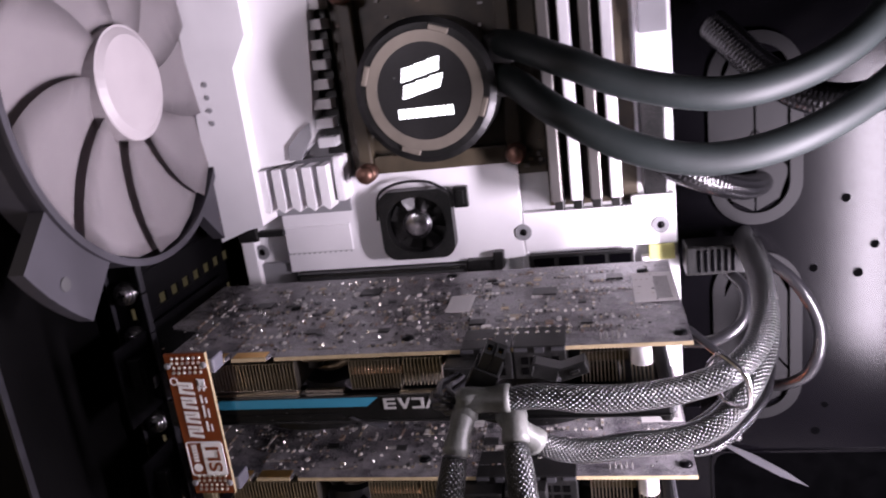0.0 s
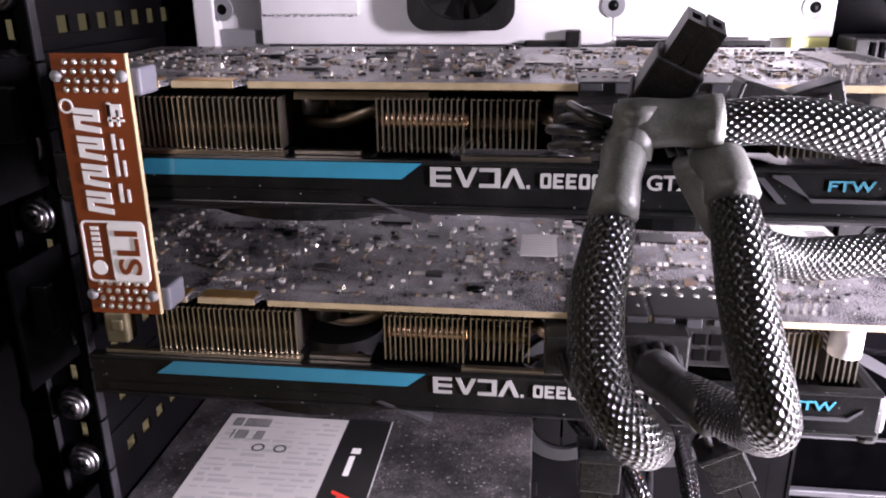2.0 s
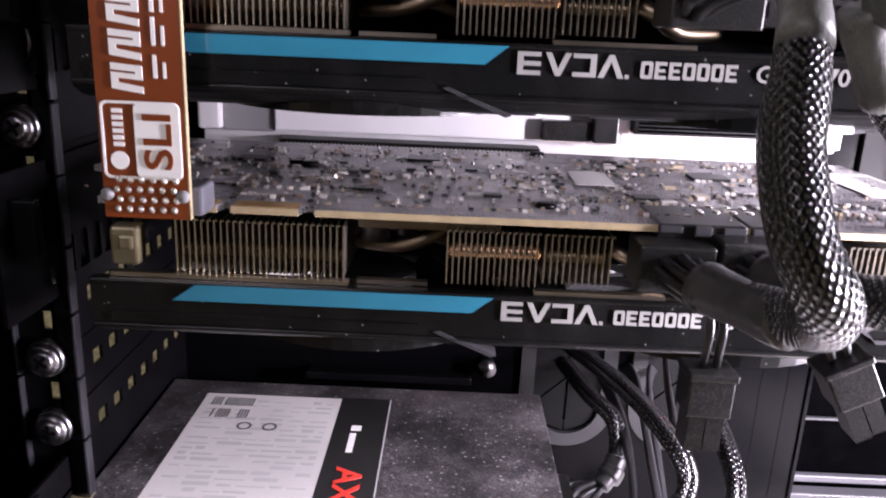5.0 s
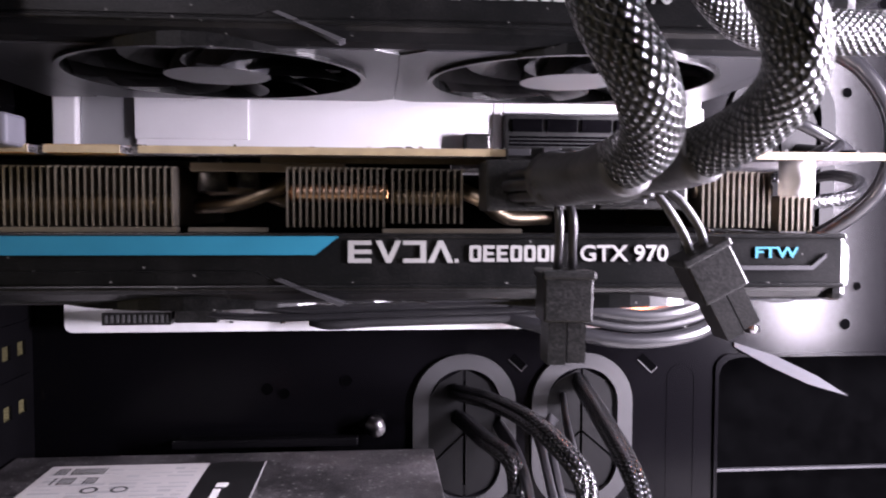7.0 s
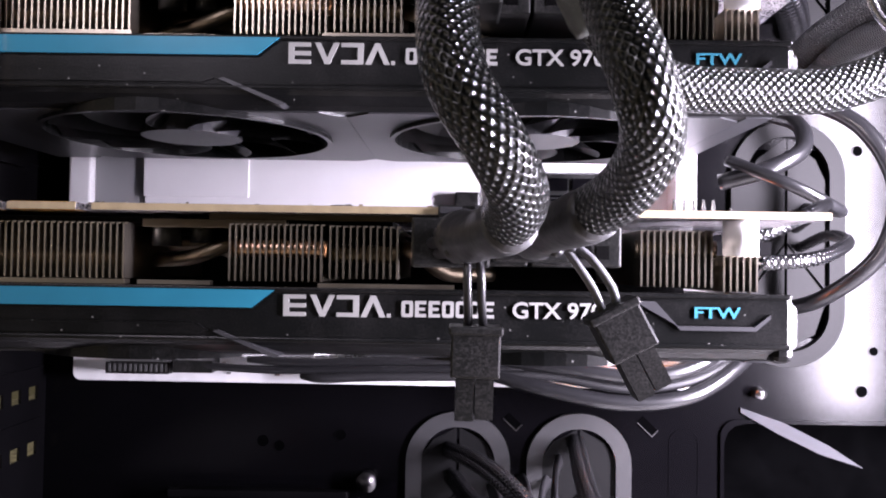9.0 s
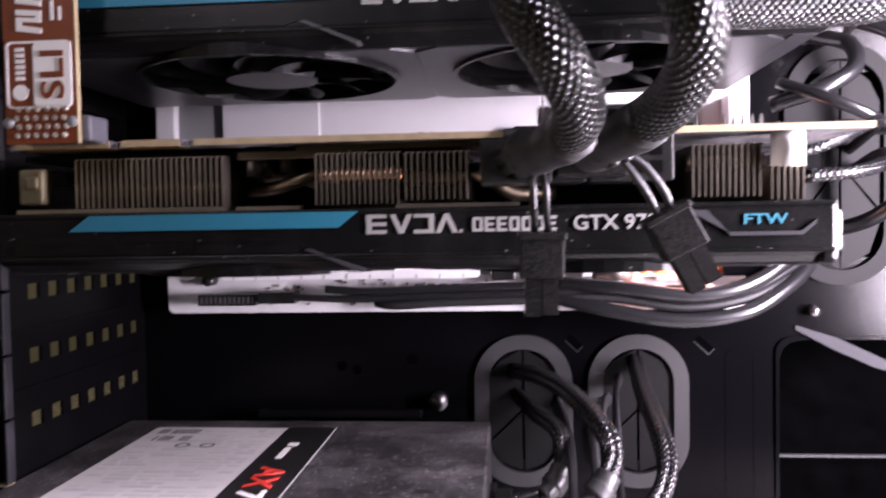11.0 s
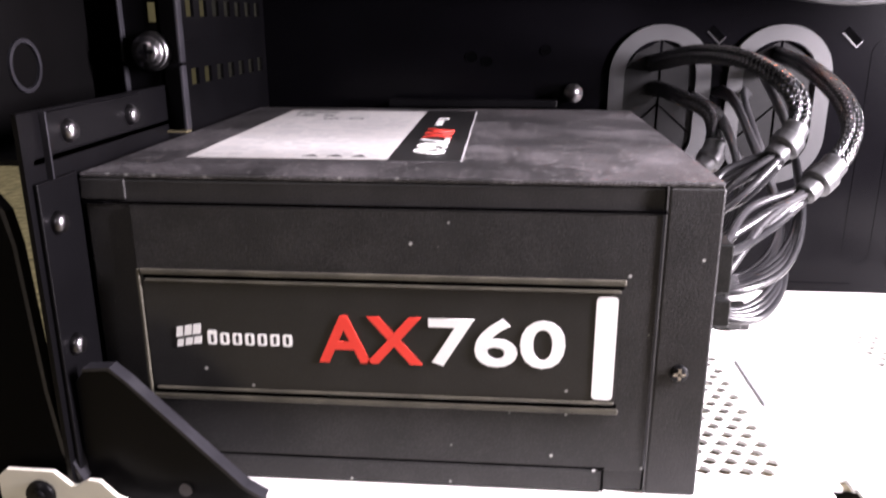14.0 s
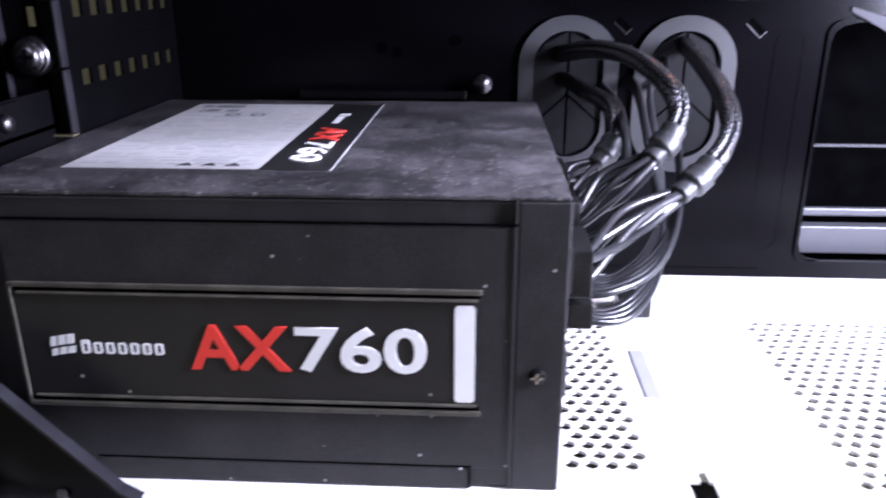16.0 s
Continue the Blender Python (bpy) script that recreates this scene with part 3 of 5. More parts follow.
def thumbscrew():
    s = thing("thumbscrew", "chromed round-headed thumbscrew in the bracket flange", "screw", (-165, 60, 113.5), "thumbscrews along the flange")
    bm = bmesh.new()
    disc(bm, (0, 0), 6.2, -0.8, 0.0, n=28)
    disc(bm, (0, 0), 5.7, -3.2, -0.8, n=28, r1=6.2)
    disc(bm, (0, 0), 4.4, -4.8, -3.2, n=28, r1=5.7)
    disc(bm, (0, 0), 2.4, -5.5, -4.8, n=28, r1=4.4)
    part("head", bm, DULL_CHROME, s, smooth=True)
    part("slot", boxes((-0.6, 0.6, -5.7, -5.2, -2.4, 2.4), (-2.4, 2.4, -5.7, -5.2, -0.6, 0.6)), BLACK_STEEL, s)
    return s


first = thumbscrew()
for k in range(1, 8):
    copy_thing(first, pose(-0.165, 0.060, 0.1135 + 0.0237 * k, 0, 37 * k, 0))

# front frame post, gusset and the closing walls
post = bmesh.new()
prism(post, [(-190, -38), (-190, 20), (-196, 60), (-196, 450), (-178, 450), (-178, 98), (-175.5, 88), (-169.5, 80), (-168, 72), (-166, 34), (-164, 17), (-160, 8), (-168, 6)], -17.5, -16.2)
solid("frame_post", post, SHADED_BLACK, "black steel corner post of the case frame", "case frame", "structure")
# Edge band in the lighter steel, which carries the post's highlight.
solid("frame_post_edge", prism(bmesh.new(), [(-178.6, 450), (-177.4, 450), (-177.4, 98), (-174.9, 88.4), (-168.9, 80.3), (-167.4, 72), (-165.4, 34), (-163.4, 17.4), (-159.4, 8.4), (-160.4, 8), (-164.4, 16.8), (-166.4, 34), (-168.4, 72), (-170, 79.6), (-176, 87.6), (-178.6, 98)], -19, -15.5), EDGE, "rolled edge of the black corner post", "case frame", "structure")
bm = prism(bmesh.new(), [(-160, 35), (-157, 39), (-150, 39.5), (-146, 36), (-118, 7), (-113, 4), (-113, 0.3), (-160, 0.3)], -15.4, -14.2)
gusset = solid("frame_gusset", bm, BLACK_STEEL, "black triangular steel gusset at the lower corner", "gusset", "structure")
part("gusset_flange", prism(bmesh.new(), [(-157, 39), (-156.6, 39.8), (-149.6, 40.3), (-145.4, 36.6), (-117.4, 7.8), (-112.4, 4.8), (-113, 4), (-118, 7), (-146, 36), (-150, 39.5)], -17.5, -13.5), EDGE, gusset)
bm = bmesh.new()
disc(bm, (-134, 5), 1.8, -16.0, -15.4, n=16)
part("gusset_hole", bm, DULL_STEEL, gusset)
for x, y, z in ((-160.5, -2, 97), (-160.5, -12, 76), (-160.5, 31, 97), (-160.5, -12, 44)):
    bm = bmesh.new()
    disc(bm, (y, z), 3.0, -160.6, -158.6, "x", 16, 2.0)
    part("rivet", bm, DULL_CHROME if z > 90 else DULL_STEEL, rear, "steel rivet", True)
part("riveted_plate", boxes((-161.8, -160.6, -11, 39, 92.6, 102.4), bevel=0.3), BLACK_STEEL, rear)
part("riveted_plate", boxes((-161.8, -160.6, -18, -0.6, 8, 86.6), bevel=0.3), BLACK_STEEL, rear)
part("seam", boxes((-161.8, -160.2, -11.6, -11.0, 86.6, 102.6)), EDGE, rear)
solid("wall_front", boxes((330, 332, -20, 197, -40, 450)), TRAY, "plain charcoal front wall of the case", "case wall", "structure")
solid("case_top", boxes((-196, 332, -20, 197, 450, 452)), TRAY, "plain charcoal top of the case", "case wall", "structure")

# ---- power supply ----
psu = thing("power_supply", "black powder-coated power supply, dusty on top, lying on the case floor", "power supply", (0, 0, 0))
bm = bmesh.new()
box(bm, -160, -13.2, 0, 149.5, 0.2, 84.6, 0.7)
part("body", bm, PSU_BLACK, psu)
part("end_cap", boxes((-12.8, 0.6, -0.6, 149.8, 0, 84.75), bevel=0.6), PSU_BLACK, psu)
part("top_plate", boxes((-160.4, 0.2, -0.4, 150, 84.8, 86.1), bevel=0.4), PSU_TOP, psu, "dusty black top plate")
part("face_plate", boxes((-148, -13.6, -0.7, 0.1, 6.6, 78), bevel=0.25), PSU_BLACK, psu)
part("face_foot", boxes((-131, -24.6, -1.2, -0.6, 0.4, 6.9), bevel=0.25), PSU_BLACK, psu)
# Lighter olive coat: the light caught by the ridges is put into the colour.
RIDGE_LIT = mat("lit_ridge_powder_coat", (0.05, 0.046, 0.034), 0.45, 0.0, 0.4, 120, 0.3, 2000)
for z0, z1, w in ((59.6, 61.2, 0.0), (57.6, 58.5, 1.2), (26.6, 27.5, 1.2), (23.8, 25.4, 0.0)):
    part("ridge", boxes((-147 + w, -21.5 - w, -1.6, -0.6, z0, z1), bevel=0.4), RIDGE_LIT, psu)
for z0, z1 in ((58.5, 59.6), (25.4, 26.6)):
    # Flat black strips put the shade between the ridges into colour.
    part("groove", boxes((-146.4, -22, -0.75, -0.6, z0, z1)), SHADED_BLACK, psu)
part("ridge", boxes((-148, -147, -1.5, -0.6, 24, 61), bevel=0.3), RIDGE_LIT, psu)
part("corner_tab", boxes((-160.3, -148.6, -0.9, 0.1, 79.4, 84.7), bevel=0.3), PSU_BLACK, psu)
part("seam", boxes((-13.9, -13.5, -0.9, -0.6, 8, 78)), EDGE, psu)
part("seam", boxes((-131, -24.5, -0.8, -0.5, 7.0, 7.5)), SHADED_BLACK, psu)
part("seam", boxes((-24.6, -24.1, -1.3, -0.5, 0.5, 7.5)), SHADED_BLACK, psu)
part("seam", boxes((-13.3, -12.9, -0.75, -0.2, 0.5, 85)), DARK_PRINT, psu)
part("seam", boxes((-160, -13, -0.85, -0.6, 78.2, 79.0)), TRAY, psu)
label = part("side_label", boxes((-146.4, -22.4, -0.95, -0.6, 27.6, 57.5)), LABEL_BLACK, psu, "black side label with red and white model lettering")
part("lettering", moved(letters("AX", 27.6, 13.4, weight=0.02), turn(-100.4, -1.05, 36.2)), RED_PRINT, label, "red letters AX")
part("lettering", moved(letters("760", 35.4, 13.6, weight=0.02), turn(-71.3, -1.05, 36.2)), WHITE_PRINT, label, "white figures 760")
part("print", prism(bmesh.new(), rounded(-28.6, -23.2, 28, 56.6, 1.2), -1.12, -0.95), WHITE_PRINT, label, "white bar")
bm = bmesh.new()
for k, (w, s) in enumerate(((1.7, 0.0), (1.9, 0.5), (2.1, 0.9))):
    x = -139 + 2.3 * k
    for z0, z1 in ((39.2, 41.6), (42.0, 45.2)):
        prism(bm, [(x, z0 + s), (x + w, z0 + s + 0.3), (x + w + 0.4, z1 + s), (x + 0.4, z1 + s - 0.3)], -1.1, -0.95)
part("print", bm, WHITE_PRINT, label, "small white sail-like emblem")
bm = bmesh.new()
for k in range(7):
    x = -130.4 + 3.4 * k
    ring(bm, rounded(x, x + 2.5, 40.2, 43.6 + (0.7 if k == 0 else 0), 0.6, 2), rounded(x + 0.8, x + 1.7, 40.7, 43.1, 0.3, 2), -1.1, -0.95)
part("print", bm, WHITE_PRINT, label, "row of small white rings")
bm = bmesh.new()
disc(bm, (-6.6, 36), 2.3, -1.3, -0.6, n=20, r1=2.5)
part("screw", bm, BLACK_STEEL, psu, smooth=True)
part("screw_cross", boxes((-8.2, -5.0, -1.5, -1.3, 35.6, 36.4), (-7.0, -6.2, -1.5, -1.3, 34.4, 37.6)), CHROME, psu)
sticker = part("rating_sticker", boxes((-142, -85, 24, 138, 86.1, 86.22)), PAPER, psu, "white rating sticker with fine grey print")
rng = random.Random(4)
bm = bmesh.new()
for k in range(28):
    y = 29 + k * 3.8
    x = -139
    while x < -90:
        w = rng.uniform(3, 12)
        if rng.random() < 0.85:
            box(bm, x, min(x + w, -88), y, y + rng.choice((0.9, 1.5, 2.4)), 86.22, 86.26)
        x += w + rng.uniform(1.0, 3)
part("fine_print", bm, GREY_PRINT, sticker)
for y0 in (118, 128):
    bm = bmesh.new()
    for k in range(16):
        if rng.random() < 0.7:
            box(bm, -138 + k * 1.1, -137.4 + k * 1.1, y0, y0 + 7, 86.22, 86.27)
    tagged(part("barcode", bm, DARK_PRINT, sticker), kind="stuff")
for x in (-96, -103, -110):
    part("warning_mark", prism(bmesh.new(), [(x, 27), (x + 5, 27), (x + 2.5, 31)], 86.22, 86.28, "z"), DARK_PRINT, sticker)
for x in (-120, -110):
    part("ring_mark", ring(bmesh.new(), circle((x, 112), 3, 16), circle((x, 112), 2, 16), 86.22, 86.27, "z"), DARK_PRINT, sticker)
band = part("model_band", boxes((-85, -64.6, 23, 139, 86.1, 86.2)), LABEL_BLACK, psu, "black band with the model number")
part("band_edge", boxes((-64.6, -64.1, 23, 139, 86, 86.25)), GREY_PRINT, psu)
for text, y0, w, m in (("AX", 64, 22, RED_PRINT), ("760", 34, 28, WHITE_PRINT)):
    bm = letters(text, w, 9.6)
    moved(bm, turn(-79.5, y0 + w, 86.3, -90, 0, -90))
    part("lettering", bm, m, band, "upside-down model lettering")
part("print", boxes((-78, -74, 112, 116, 86.2, 86.28), (-78, -75.5, 96, 110, 86.2, 86.28)), WHITE_PRINT, band)
# socket side
sock = bmesh.new()
for y0, z0, w in ((14, 54, 30), (50, 54, 30), (86, 54, 40), (14, 22, 30), (50, 22, 30), (86, 22, 40)):
    box(sock, 0.5, 3.2, y0, y0 + w, z0, z0 + 14, 0.6)
part("socket_row", sock, BLACK_PLASTIC, psu)
part("print", boxes((0.6, 0.8, 20, 28, 70, 73), (0.6, 0.8, 34, 48, 70, 74), (0.6, 0.8, 60, 80, 70, 73)), WHITE_PRINT, psu)

solid("mounting_strip", boxes((-104, -30, 156, 160, 86, 89.4), (-104, -30, 160, 169, 86, 87.2), bevel=0.5), BLACK_STEEL, "black steel hold-down strip behind the power supply", "bracket")
bm = bmesh.new()
disc(bm, (-23, 92), 4.2, 161, 169, n=24, r1=3.4)
solid("standoff_screw", bm, DULL_STEEL, "dull grey round screw head on the tray", "screw", smooth=True)

# ---- motherboard ----
mb = thing("motherboard", "white-armoured motherboard with black slots and brown socket area", "motherboard", (0, 0, 0))
bm = bmesh.new()
prism(bm, rounded(-145, 110, 133, 438, 3), 158.4, 160.2)
part("board", bm, BOARD_WHITE, mb, "white circuit board")
part("standoff", boxes((-120, 90, 160.2, 169, 200, 210)), BLACK_STEEL, mb)


def armor(spec, bevel=0.8, material=ARMOR, name="armor_panel", label=""):
    return part(name, boxes(spec, bevel=bevel), material, mb, label)


# lower cover between the cards, and the strip above the upper card
armor((-115, 24, 152.5, 158.4, 197, 232))
armor((-115, -72, 151.6, 152.6, 209, 230), 0.3)
armor((-145, -136, 150, 158.4, 197, 300))
armor((-136, -115, 154, 158.4, 196, 262), 0.8, ARMOR_GREY)
armor((24, 28, 152.5, 158.4, 197, 262))
armor((28, 110, 153, 158.4, 221, 240))
armor((90, 110, 152, 158.4, 197, 252))
armor((-117, 26, 152, 158.4, 256, 312))
armor((26, 109, 152, 158.4, 259, 282))
armor((86, 109, 152, 158.4, 282, 287))
armor((94, 108, 151.5, 158.4, 250, 259), 0.5, YELLOW, "plug_cap", "pale yellow-green plug cap")
part("raised_plate", boxes((-116, -75, 150.8, 152.2, 268, 284), bevel=0.4), ARMOR, mb)
bm = bmesh.new()
for k in range(12):
    box(bm, -113 + 3.3 * k, -112 + 3.3 * k, 150.6, 151, 267.2, 268)
part("plate_ticks", bm, GREY_PRINT, mb)
# slots
def slot(x0, x1, z, material, label):
    s = part("expansion_slot", boxes((x0, x1, 147, 158.4, z - 3.6, z + 3.6), bevel=0.5), material, mb, label)
    part("slot_groove", boxes((x0 + 2, x1 - 2, 146.8, 147.2, z - 1, z + 1)), DARK_PRINT, s)
    bm = bmesh.new()
    for k in range(int((x1 - x0 - 6) / 1.6)):
        box(bm, x0 + 3 + 1.6 * k, x0 + 3.6 + 1.6 * k, 146.6, 147, z + 1.2, z + 2.6)
    part("contact_row", bm, SOLDER, s)
    return s


slot(-112, -8, 252, BLACK_PLASTIC, "black card slot")
slot(-112, -8, 191, BLACK_PLASTIC, "black card slot")
part("slot_latch", boxes((-8, 12, 148, 158, 249, 258), (8, 14, 146, 158, 252, 262), bevel=0.8), BLACK_PLASTIC, mb)
part("slot_latch", boxes((-8, 12, 148, 158, 198, 206), (12, 22, 146, 158, 198, 212), bevel=0.8), BLACK_PLASTIC, mb)
cover = part("slot_cover", prism(bmesh.new(), [(-115, 152), (-112, 149), (-4, 149), (-3, 150), (-3, 161.5), (-5, 162.5), (-112, 162.5), (-115, 159)], 140, 158.4), ARMOR, mb, "long white slot cover")
bm = bmesh.new()
for k in range(11):
    box(bm, -108 + 9.8 * k, -107.4 + 9.8 * k, 139.8, 140.2, 160.8, 162.4)
    box(bm, -108 + 9.8 * k, -107.4 + 9.8 * k, 139.8, 140.2, 149.2, 150.8)
part("tick", bm, GREY_PRINT, cover)
part("slot_end", boxes((-3, 2, 146, 158.4, 150, 161), (2, 12, 150, 158.4, 147, 155), bevel=0.6), BLACK_PLASTIC, mb)
part("pin_header", boxes((-128, -102, 150, 158.4, 137, 142), bevel=0.3), BLACK_PLASTIC, mb)
bm = bmesh.new()
for k in range(12):
    box(bm, -126.6 + 2.1 * k, -125.6 + 2.1 * k, 149.6, 150.2, 138, 141)
part("header_pins", bm, DARK_PRINT, mb)
for spec in ((-100, -84, 148, 158.4, 138, 143), (-60, -46, 150, 158.4, 140, 144)):
    part("pin_header", boxes(spec, bevel=0.3), BLACK_PLASTIC, mb)
for k in range(6):
    part("capacitor", boxes((-32 + 5.4 * k, -28.6 + 5.4 * k, 154.5, 158.4, 142.2, 145.4), bevel=0.3), DARK_PRINT, mb)
bm = bmesh.new()
for x, z in ((-128, 159), (-123, 153.5), (-119, 160), (-124, 148)):
    disc(bm, (x, z), 2.5, 152, 158.4, n=16)
part("capacitor", bm, BLACK_PLASTIC, mb, smooth=True)
armor((40, 72, 151, 158.4, 148, 162), 0.6, ARMOR)
armor((72, 98, 153.5, 158.4, 146, 160), 0.6, BOARD_WHITE, "header_block")
for k in range(5):
    part("header_socket", boxes((42 + 11 * k, 50 + 11 * k, 146.5, 152, 138.4, 144.4), bevel=0.4), BLACK_PLASTIC if k % 2 else ARMOR, mb)
part("side_port_block", boxes((97, 118, 146, 158.4, 148, 162), bevel=0.5), TRAY, mb)
bm = bmesh.new()
disc(bm, (54, 151), 8, 149.5, 158.4, n=32)
part("coin_cell", bm, SOLDER, mb, smooth=True)
for x, z in ((26, 153), (101, 153), (-133, 153), (-133, 270), (26, 271), (101, 270)):
    bm = bmesh.new()
    disc(bm, (x, z), 2.1, 151.6, 152.4, n=24)
    s = part("mounting_screw", bm, BLACK_STEEL, mb, "dark recessed mounting screw", True)
    # Flat grey ring puts the shade of the screw recess into colour.
    bm = bmesh.new()
    ring(bm, circle((x, z), 4.6, 24), circle((x, z), 2.1, 24), 151.2, 152.6)
    part("recess_rim", bm, ARMOR_GREY, s)
bm = bmesh.new()
rng = random.Random(9)
for k in range(150):
    x, z = rng.uniform(-100, 92), rng.uniform(136, 147)
    w, h = rng.uniform(0.6, 2.2), rng.uniform(0.5, 1.4)
    box(bm, x, x + w, 157.4, 158.6, z, z + h)
tagged(part("component_layer", bm, CHIPS, mb), kind="stuff")
bm = bmesh.new()
box(bm, 71.5, 75, 148.6, 151.2, 149, 151.6)
box(bm, 79, 81.4, 148.8, 151.2, 150, 151.8)
box(bm, 60, 63.2, 148.8, 151.2, 151, 156)
box(bm, 66, 67.6, 148.8, 151.2, 149, 158)
for x, z in ((84, 150), (88, 153.5), (92, 149.5), (86.5, 147)):
    box(bm, x, x + 2.4, 148.6, 151.2, z, z + 1.8)
part("orange_indicator", bm, LED_ORANGE, mb, "lit orange indicator lamps")
orange = bpy.data.lights.new("indicator_light", "POINT")
orange.energy, orange.color, orange.shadow_soft_size = 0.07, (1.0, 0.2, 0.04), 0.003
ob = new("indicator_light", orange)
ob.location = (0.085, 0.145, 0.152)
tagged(ob, "glow of the orange indicator lamps", "light")
part("right_connector", boxes((28, 88, 148, 158.4, 202, 220), bevel=0.6), BLACK_PLASTIC, mb)
bm = bmesh.new()
for k in range(4):
    box(bm, 31 + 14 * k, 43 + 14 * k, 146.8, 148.2, 213, 218)
for k in range(6):
    box(bm, 30, 86, 147.4, 148.2, 203 + 1.5 * k, 203.8 + 1.5 * k)
part("connector_ribs", bm, TRAY, mb)
part("right_connector", boxes((28, 86, 148, 153, 248, 258), bevel=0.5), BLACK_PLASTIC, mb)
bm = bmesh.new()
for k in range(4):
    box(bm, 31 + 14 * k, 42 + 14 * k, 147.2, 148.4, 249.5, 256)
part("connector_ribs", bm, TRAY, mb)
part("white_plug", boxes((98, 106, 140, 158, 200, 222), bevel=0.7), ARMOR, mb)
# small cooling fan on the cover
bm = bmesh.new()
ring(bm, rounded(-54, -12, 262, 302, 8, 8), rounded(-50, -16, 266, 298, 15, 8), 143, 152)
# Backing disc added so the gaps between the blades look dark.
disc(bm, (-33, 282), 18, 151.2, 152.4, n=32)
fan40 = part("chipset_fan", bm, BLACK_PLASTIC, mb, "small black fan with a steel hub")
for k in range(7):
    bm = bmesh.new()
    a = 2 * math.pi * k / 7
    c, s = math.cos(a), math.sin(a)
    pts = [(6, -1.5, 150), (15.5, -4, 151), (15.5, 4.5, 146), (6, 2.5, 147)]
    bm.faces.new([bm.verts.new((-33 + p[0] * c - p[1] * s, p[2], 282 + p[0] * s + p[1] * c)) for p in pts])
    part("blade", bm, BLACK_PLASTIC, fan40)
bm = bmesh.new()
disc(bm, (-33, 282), 8.4, 145, 151, n=28)
disc(bm, (-33, 282), 6.0, 144.2, 145, n=28, r1=7.6)
part("hub", bm, CHROME, fan40, "brushed steel hub", True)
part("fan_lead", tube(bmesh.new(), [(-14, 147, 300), (-25, 146, 306), (-42, 147, 306), (-54, 148, 300), (-57, 149, 285)], 0.8, 8), WIRE, mb)
part("fan_plug", boxes((-11, -3, 148, 153, 289, 301), (-9, -5, 147, 148, 291, 299), bevel=0.4), BLACK_PLASTIC, mb)
# voltage regulator cover, port cover and its fins
part("port_cover", prism(bmesh.new(), [(-145, 284), (-128, 290), (-118, 292), (-118, 380), (-108, 396), (-108, 436), (-145, 436)], 128, 158.4), ARMOR, mb, "white port cover")
part("regulator_cover", prism(bmesh.new(), [(-128, 322), (-98, 325), (-84, 337), (-80, 360), (-76, 400), (-70, 436), (-108, 436), (-128, 380)], 138, 158.4), ARMOR, mb, "white cover over the regulator")
part("cover_gap", prism(bmesh.new(), [(-99, 326), (-92, 326), (-84, 338), (-84, 346), (-90, 342), (-98, 334)], 136.5, 139), ARMOR_GREY, mb)
for k in range(6):
    x = -128 + 9 * k
    part("cooling_fin", prism(bmesh.new(), [(x, 300), (x + 4, 297), (x + 5.2, 300), (x + 5.2, 322), (x, 322)], 134, 156), ARMOR, mb)
part("fin_base", boxes((-130, -72, 150, 158, 292, 324)), ARMOR_GREY, mb)
armor((-76, -70, 140, 158.4, 300, 326), 1.5)
for k in range(9):
    part("cooling_fin", boxes((-82 + 0.4 * k, -72 + 0.4 * k, 141, 156, 331 + 10.5 * k, 336.5 + 10.5 * k), bevel=0.4), ARMOR, mb)
part("fin_base", boxes((-80, -70, 150, 158, 326, 430)), BLACK_PLASTIC, mb)
bm = bmesh.new()
for k in range(4):
    disc(bm, (-136, 352 + 7 * k), 1.4, 127.6, 128.2, n=12)
part("cover_dots", bm, ARMOR_GREY, mb)
# socket field
part("socket_field", boxes((-68, 42, 155, 158.8, 304, 436)), BOARD_BROWN, mb, "brown socket field")
bm = bmesh.new()
for k in range(120):
    x, z = rng.uniform(-66, 40), rng.choice((rng.uniform(306, 316), rng.uniform(316, 430)))
    w, h = rng.uniform(1, 3), rng.uniform(1, 3)
    box(bm, x, x + w, 153, 155.2, z, z + h)
tagged(part("component_layer", bm, CHIPS, mb), kind="stuff")
for spec in ((-62, -54, 146, 155, 312, 420), (22, 30, 146, 155, 312, 420), (-53.8, 21.8, 148, 155, 312, 322)):
    part("socket_bracket", boxes(spec, bevel=1.0), BOARD_BROWN, mb)
for x, z in ((-57, 314), (27, 318), (-57, 410), (27, 412)):
    bm = bmesh.new()
    disc(bm, (x, z), 5.4, 138, 148, n=20)
    disc(bm, (x, z), 4.0, 135, 138, n=20, r1=5.2)
    part("mount_nut", bm, mat("bronze_nut", (0.2, 0.11, 0.08), 0.35, 0.8, 0.1, 80, 0.05), mb, "bronze mounting nut", True)
# memory slots and modules
for k, x in enumerate((48, 58, 68, 78)):
    s = part("memory_slot", boxes((x - 2.8, x + 2.8, 150, 158.6, 286, 432), bevel=0.5), BLACK_PLASTIC, mb)
    part("slot_clip", boxes((x - 2.6, x + 2.6, 140, 158, 285, 295), bevel=0.7), BLACK_PLASTIC, s)
part("memory_field", boxes((42, 90, 156.6, 158.8, 284, 434)), BOARD_BROWN, mb)


